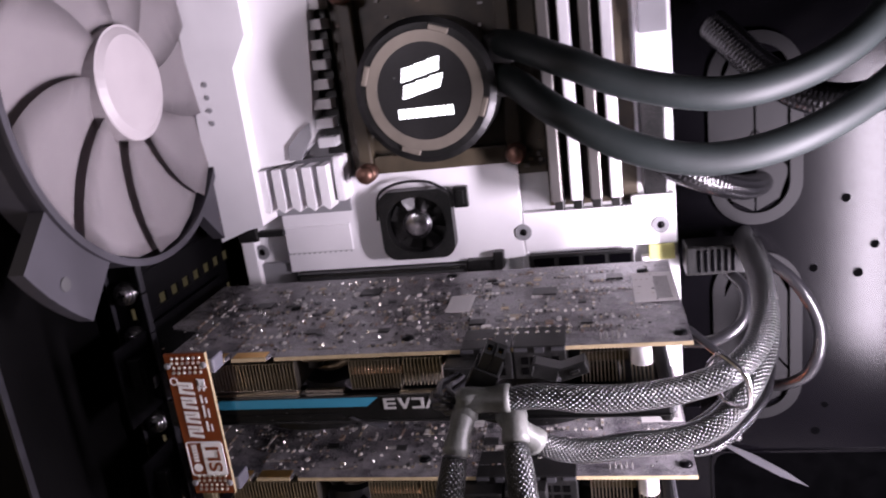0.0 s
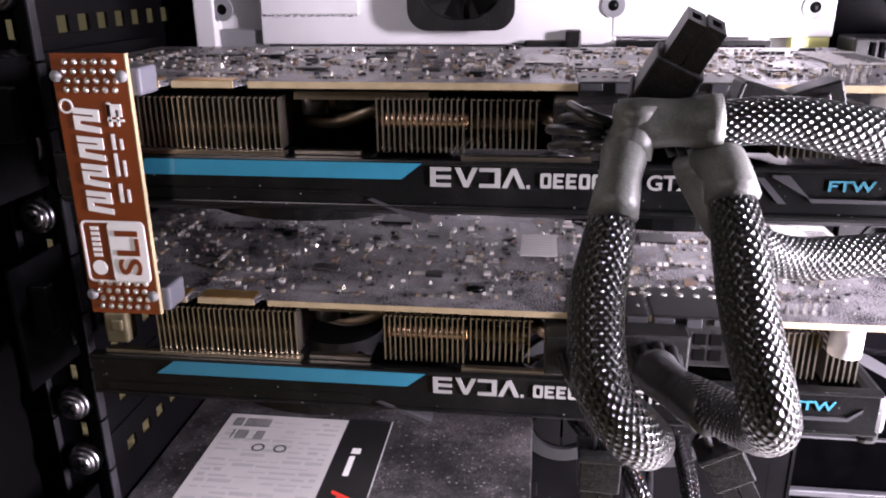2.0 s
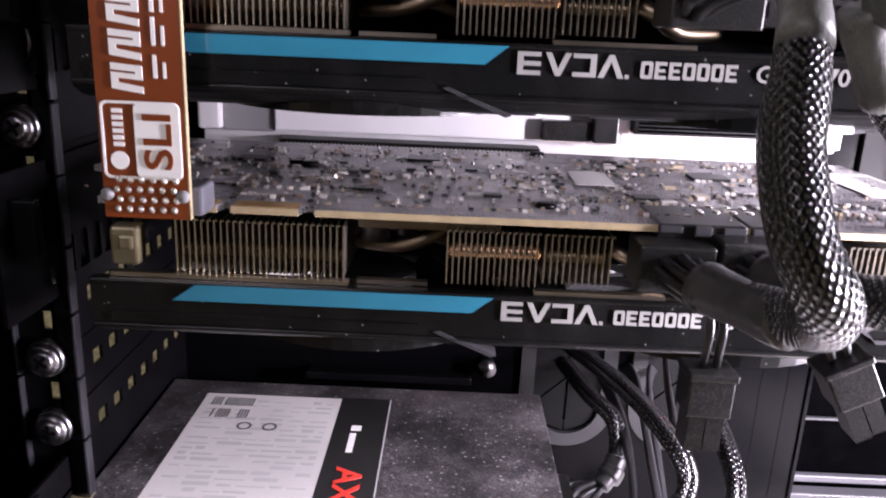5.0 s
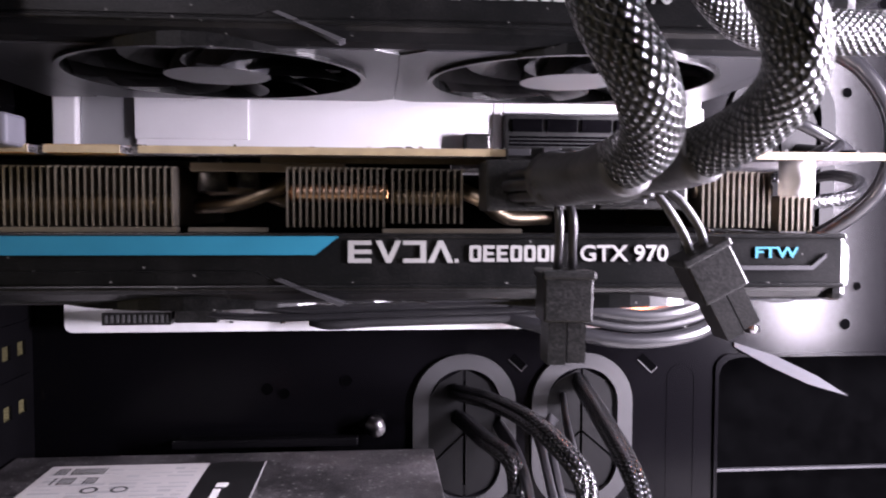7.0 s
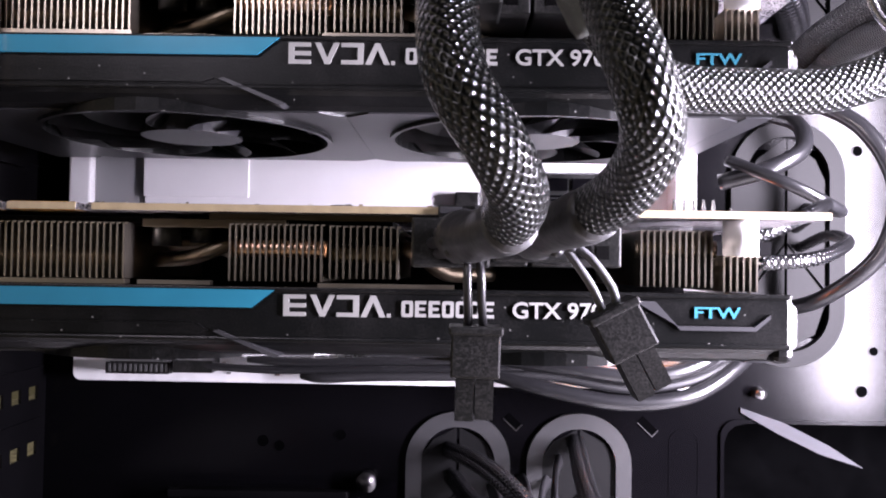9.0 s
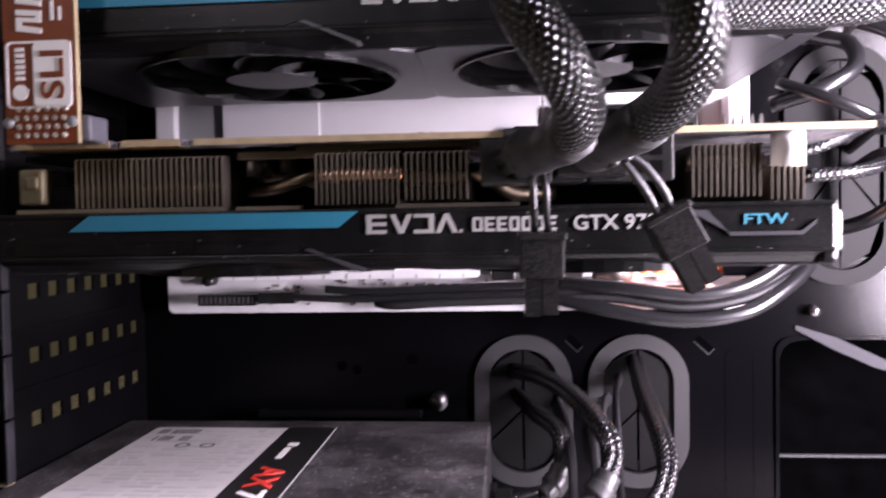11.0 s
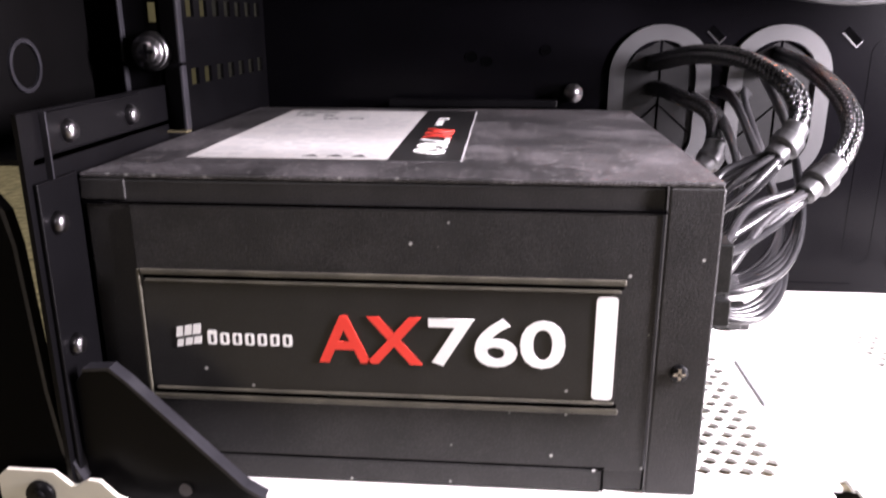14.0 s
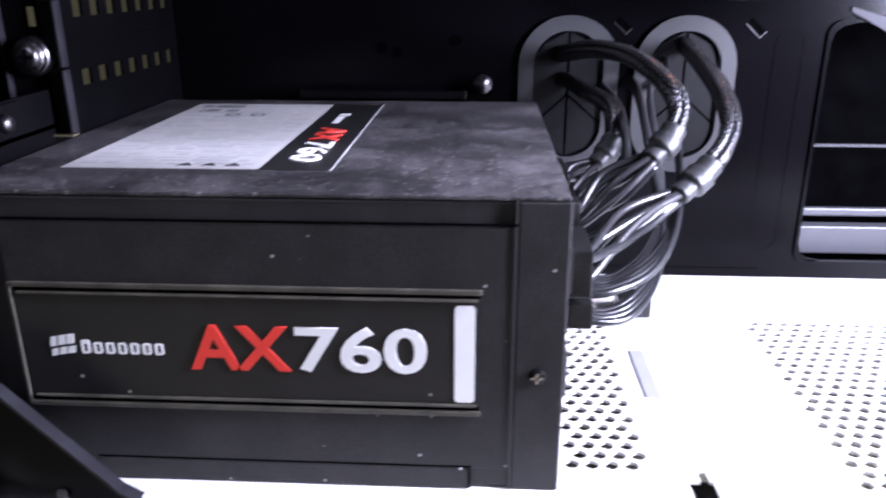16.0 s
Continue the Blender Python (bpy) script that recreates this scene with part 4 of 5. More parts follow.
def memory_module(x, bright):
    m = thing("memory_module", "tall memory module with a pale metal heat spreader" if bright else "dark memory module with a metal heat spreader", "memory module", (x, 122, 294), "memory modules")
    part("spreader", boxes((-2.9, 2.9, 0, 26, 0, 138), bevel=0.8), mat("pale_spreader" if bright else "dark_spreader", (0.75, 0.74, 0.76) if bright else (0.2, 0.19, 0.18), 0.3, 0.2 if bright else 0.7, 0.08, 60, 0.03), m)
    part("board", boxes((-0.7, 0.7, 4, 30, -1, 137.5)), BOARD_BROWN, m)
    return m


memory_module(48, False)
memory_module(58, True)
memory_module(68, False)
memory_module(78, True)
part("main_power_plug", boxes((92, 104, 132, 158, 292, 340), bevel=0.8), BLACK_PLASTIC, mb)
armor((92, 110, 150, 158.4, 350, 436), 0.8)
part("edge_chip", boxes((94, 108, 146, 150, 372, 388), bevel=0.6), ARMOR_GREY, mb)

# ---- liquid cooler ----
cooler = thing("liquid_cooler", "round black cooler pump with glowing white emblem and two hoses", "cpu cooler", (-12, 112, 358))
bm = bmesh.new()
disc(bm, (0, 0), 36, 2, 40, n=48)
disc(bm, (0, 0), 33, 0, 2, n=48, r1=36)
part("pump", bm, BLACK_PLASTIC, cooler, smooth=False)
bm = bmesh.new()
ring(bm, circle((0, 0), 29.5, 48), circle((0, 0), 24, 48), -1.0, 0.6)
BRONZE = mat("bronze_grey_ring", (0.26, 0.23, 0.19), 0.4, 0.6, 0.08, 80, 0.05)
part("ring", bm, BRONZE, cooler, "bronze-grey ring")
for a in (20, 110, 200, 290):
    part("lug", moved(boxes((29.2, 32, -1.2, 0.6, -5, 5), bevel=0.5), turn(0, 0, 0, 0, a, 0)), BRONZE, cooler)
bm = bmesh.new()
disc(bm, (0, 0), 24, -0.6, 0.4, n=48)
face = part("face", bm, LABEL_BLACK, cooler, "glossy black face")
for k in range(3):
    x = -11 + 6.6 * k
    for r in range(2):
        z = -3 + 8.2 * r + 1.6 * k
        part("emblem", prism(bmesh.new(), [(x, z), (x + 6.2, z + 1.2), (x + 7.2 + (1 - r), z + 7.8), (x + 1.2, z + 6.8)], -0.9, -0.6), LOGO_GLOW, face, "glowing white piece of the emblem")
for k in range(7):
    part("emblem_bar", boxes((-14.2 + 4.1 * k, -10.9 + 4.1 * k, -0.9, -0.6, -12.6, -7.8)), LOGO_GLOW, face, "glowing white bar")
part("hose_fitting", boxes((30, 46, 8, 24, 8, 24), (30, 46, 8, 24, -8, 6), bevel=3), BLACK_PLASTIC, cooler)
part("hose", tube(bmesh.new(), [(36, 16, 18), (48, 4, 16), (72, -22, 7), (101, -32, -5), (138, -34, -12), (176, -24, -5), (206, -10, 13), (236, 6, 48), (256, 10, 88)], 7.2, 20), TUBE, cooler, "thick black rubber hose", True)
part("hose", tube(bmesh.new(), [(36, 14, 2), (46, 2, -2), (66, -26, -14), (97, -37, -31), (130, -37, -39), (166, -32, -34), (202, -18, -19), (236, -2, 8), (262, 6, 60)], 7.2, 20), TUBE, cooler, "thick black rubber hose", True)

# ---- rear fan ----
fan = thing("rear_fan", "large pale grey exhaust fan in a dark grey frame", "fan", (-161.6, 65, 380))
bm = bmesh.new()
RIM = circle((0, 0), 81.6, 96)
EARS = []
for p, q in RIM:
    a = math.atan2(q, p)
    corner = abs(math.cos(2 * a)) < 0.42
    EARS.append((p / 81.6 * (112 if corner else 85), q / 81.6 * (112 if corner else 85)))
ring(bm, EARS, RIM, 12, 19, "x")
ring(bm, circle((0, 0), 85, 96), RIM, 0, 21, "x")
part("frame", bm, FAN_FRAME, fan, "dark grey frame")
for y, z in ((-73, -73), (73, -73), (73, 73), (-73, 73)):
    bm = bmesh.new()
    # Flat dark disc stands in for the dark inside the hole.
    disc(bm, (y, z), 3, 18.6, 19.4, "x", 16)
    part("mounting_hole", bm, DARK_PRINT, fan)
for k in range(9):
    bm = bmesh.new()
    rows = []
    for i in range(9):
        r = 24 + 57 * i / 8
        sweep = 0.32 * (i / 8) ** 1.3
        row = []
        for j in range(5):
            a = 2 * math.pi * k / 9 + sweep + 0.55 * (j / 2 - 1)
            row.append(bm.verts.new((20 - 8.0 * j / 4, r * math.cos(a), r * math.sin(a))))
        rows.append(row)
    for r0, r1 in zip(rows, rows[1:]):
        for j in range(4):
            bm.faces.new((r0[j], r0[j + 1], r1[j + 1], r1[j])).smooth = True
    bmesh.ops.solidify(bm, geom=bm.faces[:], thickness=1.2)
    part("blade", bm, FAN_GREY, fan)
bm = bmesh.new()
disc(bm, (0, 0), 26.5, 4, 22, "x", 40)
disc(bm, (0, 0), 25.5, 22, 24, "x", 40, 22)
part("hub", bm, FAN_GREY, fan)
solid("fan_plug", boxes((-140, -128, 138, 142, 280, 292), (-128, -112, 140, 144, 282, 286), bevel=0.8), BLACK_PLASTIC, "small plug and clip beside the rear fan", "connector")

# ---- graphics cards ----
def graphics_card(z):
    """Origin: under the card's outer edge, at the top of its circuit board."""
    g = thing("graphics_card", "black graphics card with blue stripe and bare dusty board", "graphics card", (0, 25, z), "graphics cards")
    pcb = bmesh.new()
    prism(pcb, [(-150, 44), (-131, 38), (-131, 4), (-127, 4), (-127, 0), (-100, 0), (-99.4, 4), (-97.2, 4), (-96.6, 0), (-80, 0), (-79, 4), (-77, 4), (-76, 0), (102, 0), (102, 104), (-150, 104)], -1.7, 0, "z")
    board = part("circuit_board", pcb, PCB, g, "bare dusty dark circuit board with painted sheen")
    part("board_edge", boxes((-76, 102, -0.25, 0.05, -1.75, -0.05), (-96.6, -80, -0.25, 0.05, -1.75, -0.05), (-127, -100, -0.25, 0.05, -1.75, -0.05)), PCB_EDGE, board, "tan cut edge")
    for x0, x1 in ((-126.5, -100.5), (-96.2, -80.4)):
        part("contact_finger", boxes((x0, x1, 0.3, 6, 0.0, 0.14), (x0, x1, 0.3, 6, -1.9, -1.7)), GOLD, board, "gold edge contacts")
    r = random.Random(21)
    bm, tips = bmesh.new(), bmesh.new()
    def scatter(n, x0, x1, y0, y1, s0, s1, h0, h1):
        for _ in range(n):
            x, y = r.uniform(x0, x1), r.uniform(y0, y1)
            w, d = r.uniform(s0, s1), r.uniform(s0, s1) * r.choice((0.5, 1, 1))
            box(bm, x, x + w, y, y + d, 0, r.uniform(h0, h1))
    scatter(260, -140, 100, 6, 98, 0.4, 1.3, 0.3, 0.8)
    scatter(150, -120, 30, 6, 50, 0.5, 1.6, 0.4, 1.1)
    for _ in range(95):
        x, y = r.uniform(-138, 92), r.uniform(6, 94)
        dx, dy = r.choice(((1.9, 0), (0, 2.1), (2.6, 0)))
        w, d, h = r.uniform(0.6, 1.5), r.uniform(0.7, 1.6), r.uniform(0.4, 0.9)
        for k in range(r.randint(3, 9)):
            box(bm, x + dx * k, x + dx * k + w, y + dy * k, y + dy * k + d, 0, h)
    scatter(60, -130, 60, 20, 95, 1.8, 4.2, 0.5, 1.2)
    for cx, cy in ((-46, 40), (-20, 62), (-92, 30), (52, 46)):
        for k in range(26):
            a = 2 * math.pi * k / 26
            x, y = cx + 11 * max(-1, min(1, 1.3 * math.cos(a))), cy + 8 * max(-1, min(1, 1.3 * math.sin(a)))
            box(bm, x, x + 1.1, y, y + 1.6, 0, 0.7)
    part_ob = part("component_layer", bm, CHIPS, board, "tiny soldered components")
    tagged(part_ob, kind="stuff")
    for x, y, w in ((-112, 62, 9), (-70, 24, 6), (-58, 74, 11), (-34, 22, 5), (8, 26, 7), (34, 60, 12), (58, 22, 5), (70, 78, 8)):
        part("chip", boxes((x, x + w, y, y + w * 0.8, 0, 0.9), bevel=0.15), BLACK_PLASTIC, board)
    for k in range(90):
        x, y = r.uniform(-135, 98), r.uniform(5, 98)
        disc(tips, (x, y), r.uniform(0.4, 0.9), 0, r.uniform(0.5, 1.4), "z", 6, 0.2)
    for k in range(8):
        disc(tips, (22 + 4.4 * k, 14), 1.5, 0, 0.9, "z", 8, 0.9)
        disc(tips, (22 + 4.4 * k, 20), 1.5, 0, 0.9, "z", 8, 0.9)
        disc(tips, (-82 + 8 * k, 96), 0.6, 0, 0.9, "z", 6, 0.2)
    for k in range(5):
        disc(tips, (66 + 2.4 * k, 5.5), 0.7, 0, 3.2, "z", 6, 0.3)
    tagged(part("solder_layer", tips, TIPS, board), kind="stuff")
    for cx, cy in ((-88, 60), (-18, 14), (12, 84), (88, 88), (-12, 98), (98, 8)):
        bm = bmesh.new()
        disc(bm, (cx, cy), 3.0, 0, 1.2, "z", 18, 2.4)
        part("board_screw", bm, BLACK_STEEL, board, smooth=True)
    part("barcode_sticker", boxes((82, 101, 44, 84, 0.3, 0.5)), PAPER, board, "white barcode sticker")
    bm = bmesh.new()
    for k in range(18):
        box(bm, 92, 99, 48 + 1.7 * k, 48.8 + 1.7 * k, 0.5, 0.56)
    part("barcode", bm, DARK_PRINT, board)
    part("small_sticker", boxes((-6, 6, 42, 64, 0.7, 0.9)), PAPER, board, "small pale sticker")
    bm = bmesh.new()
    for k in range(7):
        box(bm, -4.5, 4.5, 44.5 + 2.6 * k, 45.5 + 2.6 * k, 0.9, 0.95)
    part("fine_print", bm, GREY_PRINT, board)
    # cooling fins, one by one
    meshes = {}
    def fins(x0, x1, pitch, y0, z0, z1):
        key = (y0, z0, z1)
        n = int((x1 - x0) / pitch)
        for k in range(n + 1):
            if key not in meshes:
                ob = part("fin", boxes((-0.17, 0.17, y0, 62, z0, z1), (-0.17, pitch * 0.55, y0, y0 + 0.6, z1 - 0.4, z1), (-0.2, 0.2, y0 - 0.1, y0 + 0.3, z0 + 0.4, z1 - 0.2)), FIN, g)
                meshes[key] = ob.data
            else:
                ob = new("fin", meshes[key])
                ob.parent = g
            ob.location.x = (x0 + pitch * k) * MM
    fins(-111.5, -68, 1.62, 3.0, -18.3, -4.5)
    fins(-43.2, -19.5, 1.5, 3.0, -18.5, -4.4)
    fins(-18.6, -2.0, 1.65, 3.6, -17.6, -4.6)
    fins(57.6, 76, 1.55, 3.5, -18.4, -4.6)
    fins(78, 86, 1.6, 4.4, -19.4, -10.5)
    # Pipes added behind the fins to stand in for their warm reflections.
    for x0, x1, y, h, m in ((-43, -19.6, 6.2, -10.4, FIN_GLINT_COPPER), (-19, -2, 8, -11.5, COPPER), (-111, -69.5, 7.4, -13.4, COPPER), (57, 77, 8.6, -9.0, COPPER)):
        part("heat_pipe", tube(bmesh.new(), [(x0, y, h), ((x0 + x1) / 2, y, h), (x1, y, h)], 2.3, 12), m, g, smooth=True)
    part("fin_plate", boxes((-132, -4, 12, 80, -4.2, -2.6)), BLACK_STEEL, g)
    # Black block added so the gaps between the fins look shaded.
    part("interior_shade_block", boxes((-128, 86, 64, 96, -30, -3)), SHADED_BLACK, g)
    part("base_plate", boxes((-140, 100, 30, 98, -10, -6)), BLACK_STEEL, g)
    for spec in ((-128, -68, 1.0, 4.0, -19.6, -18.5), (-21, 12, 0.6, 3, -19.9, -18.8), (-66, -48, 3.5, 6, -19.6, -18.6)):
        part("fin_rail", boxes(spec), FIN, g)
    part("side_rail", boxes((-66, -30, 6, 9, -5.4, -3.4), (-50, 10, 8, 10, -3.2, -1.8)), COPPER, g)
    for pts in ([(-68, 22, -13.5), (-58, 17, -13), (-50, 15, -10.5), (-42, 17, -6.5)], [(-66, 26, -9), (-55, 24, -9), (-46, 24, -12), (-38, 26, -14)], [(-2, 14, -9), (4, 10, -12), (10, 12, -16), (22, 18, -16)]):
        part("heat_pipe", tube(bmesh.new(), pts, 2.0, 12), COPPER, g, smooth=True)
    bm = bmesh.new()
    disc(bm, (-62, 12), 3.6, -10, -1.8, "z", 16)
    disc(bm, (-54, 15), 3.0, -9, -1.8, "z", 16)
    part("capacitor", bm, BLACK_PLASTIC, g, smooth=True)
    bm = bmesh.new()
    disc(bm, (82, 4.5), 4.2, -10.6, -1.8, "z", 20)
    part("standoff", bm, ARMOR, g, "white plastic standoff", True)
    # power sockets
    for x in (18.6, 41):
        s = part("power_socket", boxes((x - 10.8, x + 10.8, -0.8, 20, -14, 0.5), bevel=0.5), BLACK_PLASTIC, g)
        part("socket_lip", boxes((x - 10.4, x - 5, -1.3, -0.7, -1.6, 0.1), (x + 5, x + 10.4, -1.3, -0.7, -1.6, 0.1), (x - 2, x + 2, -1.8, -0.7, -2.2, 0.3), bevel=0.15), SHROUD_GREY, s)
        # Black pads on the face stand in for the shade inside the socket openings.
        bm = bmesh.new()
        for i in range(4):
            for j in range(2):
                box(bm, x - 7.8 + 4.2 * i, x - 4.8 + 4.2 * i, -0.95, -0.6, -7.4 - 4.6 * j, -4.2 - 4.6 * j)
        part("socket_cell", bm, SHADED_BLACK, s)
    # shroud
    bm = bmesh.new()
    prism(bm, [(0.0, -19.9), (0.0, -32.6), (1.4, -34.0), (5, -35.8), (8, -36.6), (12, -36.6), (12, -34.2), (3.2, -31.6), (3.0, -19.9)], -133, 91, "x")
    shroud = part("shroud", bm, SHROUD, g, "black plastic shroud")
    part("shroud_end", boxes((88, 93.6, 0.4, 94, -36.4, -20.2), bevel=1.8), SHROUD, g)
    part("shroud_end", boxes((90, 95, 1.4, 92, -33.5, -22), bevel=1.6), SHROUD_GREY, g)
    part("shroud_lip", boxes((-133, 92.4, -0.7, 2.6, -21.0, -19.8), bevel=0.4), SHROUD, g)
    part("shroud_lower_lip", boxes((-133, 92.4, -0.5, 1.0, -33.0, -31.8), bevel=0.4), SHROUD, g)
    # underside plate with two round fan openings
    under = bmesh.new()
    for cx in (-67, 34):
        n = 48
        outer = []
        for i in range(n):
            a = 2 * math.pi * (i + 0.5) / n
            k = 1 / max(abs(math.cos(a)), abs(math.sin(a)))
            outer.append((cx + 50.4 * k * math.cos(a), 51 + 43 * k * math.sin(a)))
        ring(under, outer, circle((cx, 44), 40.5, n, math.pi / n), -37.0, -34.6, "z")
    box(under, -133, -117.5, 8, 94, -37, -34.6)
    box(under, 84.5, 91, 8, 94, -37, -34.6)
    part("underside", under, SHROUD_GREY, g, "satin grey underside")
    part("underside_ridge", prism(bmesh.new(), [(-46, -30.6), (-44.6, -30.2), (-29.6, -36.3), (-31, -36.8)], -0.5, 5), SHROUD_GREY, g)
    part("lower_band", prism(bmesh.new(), [(-128, -28.6), (-50, -28.6), (-47, -30.4), (-50, -31.4), (-128, -31.4)], -0.4, 0.6), SHROUD, g)
    for cx in (-67, 34):
        f = bmesh.new()
        ring(f, circle((cx, 44), 41.6, 48), circle((cx, 44), 40.2, 48), -38.0, -32, "z")
        fan_ring = part("fan_ring", f, SHROUD, g)
        blade = None
        for k in range(11):
            if blade is None:
                bm = bmesh.new()
                rows = []
                for i in range(6):
                    rad = 14 + 25 * i / 5
                    rows.append([bm.verts.new((rad * math.cos(t), rad * math.sin(t), 3.2 * (j - 1))) for j in range(3) for t in [0.5 * (i / 5) ** 1.2 + 0.22 * (j - 1)]])
                for r0, r1 in zip(rows, rows[1:]):
                    for j in range(2):
                        bm.faces.new((r0[j], r0[j + 1], r1[j + 1], r1[j])).smooth = True
                bmesh.ops.solidify(bm, geom=bm.faces[:], thickness=0.7)
                ob = part("fan_blade", bm, SHROUD, fan_ring)
                blade = ob.data
            else:
                ob = new("fan_blade", blade)
                ob.parent = fan_ring
            ob.matrix_local = pose(cx * MM, 0.044, -0.0345, 0, 0, 360 * k / 11)
        bm = bmesh.new()
        disc(bm, (cx, 44), 14.5, -37.8, -28, "z", 36)
        part("fan_hub", bm, SHROUD_GREY, fan_ring, "satin grey hub")
    # lettering on the outer face
    part("blue_stripe", prism(bmesh.new(), [(-112, -24.8), (-106, -20.5), (-31, -20.5), (-36.5, -24.8)], -0.9, -0.55), STRIPE, shroud, "glossy blue stripe")
    bm = bmesh.new()
    y0, y1 = -0.35, 0.05
    for x, pts in ((-29, [(0, 0), (5.4, 0), (5.4, 1), (1.4, 1), (1.4, 2.1), (5.4, 2.1), (5.4, 3.1), (1.4, 3.1), (1.4, 4.2), (5.4, 4.2), (5.4, 5.2), (0, 5.2)]),
                   (-22.6, [(2.4, 0), (3.6, 0), (6, 5.2), (4.6, 5.2), (3, 1.6), (1.4, 5.2), (0, 5.2)]),
                   (-16.2, [(0, 0), (5.4, 0), (5.4, 5.2), (0, 5.2), (0, 4.2), (4, 4.2), (4, 1), (0, 1)]),
                   (-10.4, [(0, 0), (1.4, 0), (3, 3.6), (4.6, 0), (6, 0), (3.6, 5.2), (2.4, 5.2)])):
        prism(bm, [(x + p, -26.7 + q) for p, q in pts], y0, y1)
    box(bm, -4.1, -3.2, y0, y1, -26.7, -25.8)
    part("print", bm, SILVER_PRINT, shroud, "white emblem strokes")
    bm = bmesh.new()
    for k in range(7):
        x = -0.6 + 3.25 * k
        if k in (1, 2, 6):
            prism(bm, [(x + p, -26.5 + q) for p, q in ((0, 0), (2.7, 0), (2.7, 0.8), (0.9, 0.8), (0.9, 1.6), (2.4, 1.6), (2.4, 2.3), (0.9, 2.3), (0.9, 3.1), (2.7, 3.1), (2.7, 3.9), (0, 3.9))], y0, y1)
        else:
            ring(bm, rounded(x, x + 2.8, -26.5, -22.6, 0.5, 2), rounded(x + 0.85, x + 1.95, -25.7, -23.4, 0.2, 2), y0, y1)
    part("print", bm, SILVER_PRINT, shroud, "row of white strokes")
    part("lettering", moved(letters("GTX 970", 21.5, 4.0), turn(26, -0.2, -26.5)), SILVER_PRINT, shroud, "white model lettering")
    part("lettering", moved(letters("FTW", 11, 2.7), turn(69.4, -0.2, -25.7)), CYAN_PRINT, shroud, "cyan letters FTW")
    for pts in ([(56, -21.8), (60, -21.8), (66, -28.6), (84, -28.6), (87.4, -25.6), (87.4, -24.6), (83.6, -27.6), (65.4, -27.6), (59.4, -22.4), (56, -22.4)], [(52, -22.4), (54, -22.4), (60, -29.0), (58, -29.0)]):
        part("face_groove", prism(bmesh.new(), pts, -0.6, 0.05), SHROUD_GREY, shroud)
    # rear bracket
    part("bracket", plate((6, 120), (-38, 3), [(30 + 9 * k, 36 + 9 * k, -34, -22) for k in range(7)], -160, -158.8, "x"), BLACK_STEEL, g, "black slot bracket")
    part("bracket_tab", boxes((-160, -152, 12, 16, -20, -4), bevel=0.5), BLACK_STEEL, g)
    part("edge_cap", boxes((-128, -121, 2, 8, -17, -7), (-126, -122, 1.4, 3, -13, -9), bevel=0.8), TAN_EDGE, g, "small pale plastic cap")
    return g


card = graphics_card(196)
copy_thing(card, pose(0, 0.025, 0.257))

# ---- bridge between the cards ----
bridge = thing("card_bridge", "orange-brown bridge board joining the two graphics cards", "bridge", (-113.0, 18.2, 229.7))
bm = bmesh.new()
prism(bm, [(-9.8, -35), (9.8, -35), (9.8, 35), (-9.8, 35)], -3.2, -1.8)
part("board", bm, ORANGE_PCB, bridge)
part("board_edge", boxes((9.6, 10.1, -3.2, -1.75, -35, 35)), PCB_EDGE, bridge)
for z in (29.5, -29.5):
    bm = bmesh.new()
    for i in range(6):
        for j in range(4):
            bmesh.ops.create_uvsphere(bm, u_segments=8, v_segments=5, radius=0.85, matrix=Matrix.Translation((-6.6 + 2.6 * i + 0.6 * (j % 2), -3.3, z - 3.4 + 2.3 * j)))
    tagged(part("solder_layer", bm, SOLDER, bridge, "rows of solder points", True), kind="stuff")
    bm = bmesh.new()
    for x in (-8.8, 8.6):
        disc(bm, (x, z), 1.5, -3.8, -3.2, n=14)
    part("peg", bm, ARMOR_GREY, bridge, smooth=True)
    part("connector", boxes((-9.4, 12.4, -1.8, 8, z - 5.0, z + 2.0), bevel=0.8), CLIP_GREY, bridge, "lavender-grey edge connector")
bm = bmesh.new()
for k in range(4):
    z = -6.5 + 7.2 * k
    prism(bm, [(-6, z + 1), (1, z), (1, z + 1.5), (-4.4, z + 2.4), (-4.4, z + 3.3), (1, z + 2.9), (1, z + 6), (-6, z + 6.6), (-6, z + 5.1), (-0.6, z + 4.7), (-0.6, z + 4.2), (-6, z + 4.6)], -3.45, -3.2)
part("print", bm, WHITE_PRINT, bridge, "white emblem strokes running up the board")
bm = bmesh.new()
ring(bm, circle((-7.5, 22), 1.9, 18), circle((-7.5, 22), 1.4, 18), -3.4, -3.2)
for z, h in ((4, 6), (11, 4), (17, 6), (-3, 5)):
    box(bm, 3.4, 4.3, -3.4, -3.2, z, z + h)
    box(bm, 5.6, 6.3, -3.4, -3.2, z, z + h * 0.7)
box(bm, 3.2, 7.6, -3.4, -3.2, 18.2, 18.8)
box(bm, 3.4, 7.2, -3.4, -3.2, 19.4, 22.6)
part("print", bm, WHITE_PRINT, bridge, "small white marks")
patch = bmesh.new()
prism(patch, rounded(-1.6, 8.6, -25.5, -8.5, 1.4), -3.5, -3.2)
patch = part("print", patch, WHITE_PRINT, bridge, "white rounded panel")
bm = moved(letters("SLI", 12.5, 6.6), turn(6.8, -3.55, -23.4, 0, -90, 0))
part("lettering", bm, ORANGE_PCB, patch, "letters SLI")
bm = bmesh.new()
ring(bm, rounded(-9.2, 8.8, -25.8, -8.2, 1.6), rounded(-8.6, 8.2, -25.2, -8.8, 1.2), -3.4, -3.2)
disc(bm, (-5.4, -21.6), 2.1, -3.4, -3.2, n=18)
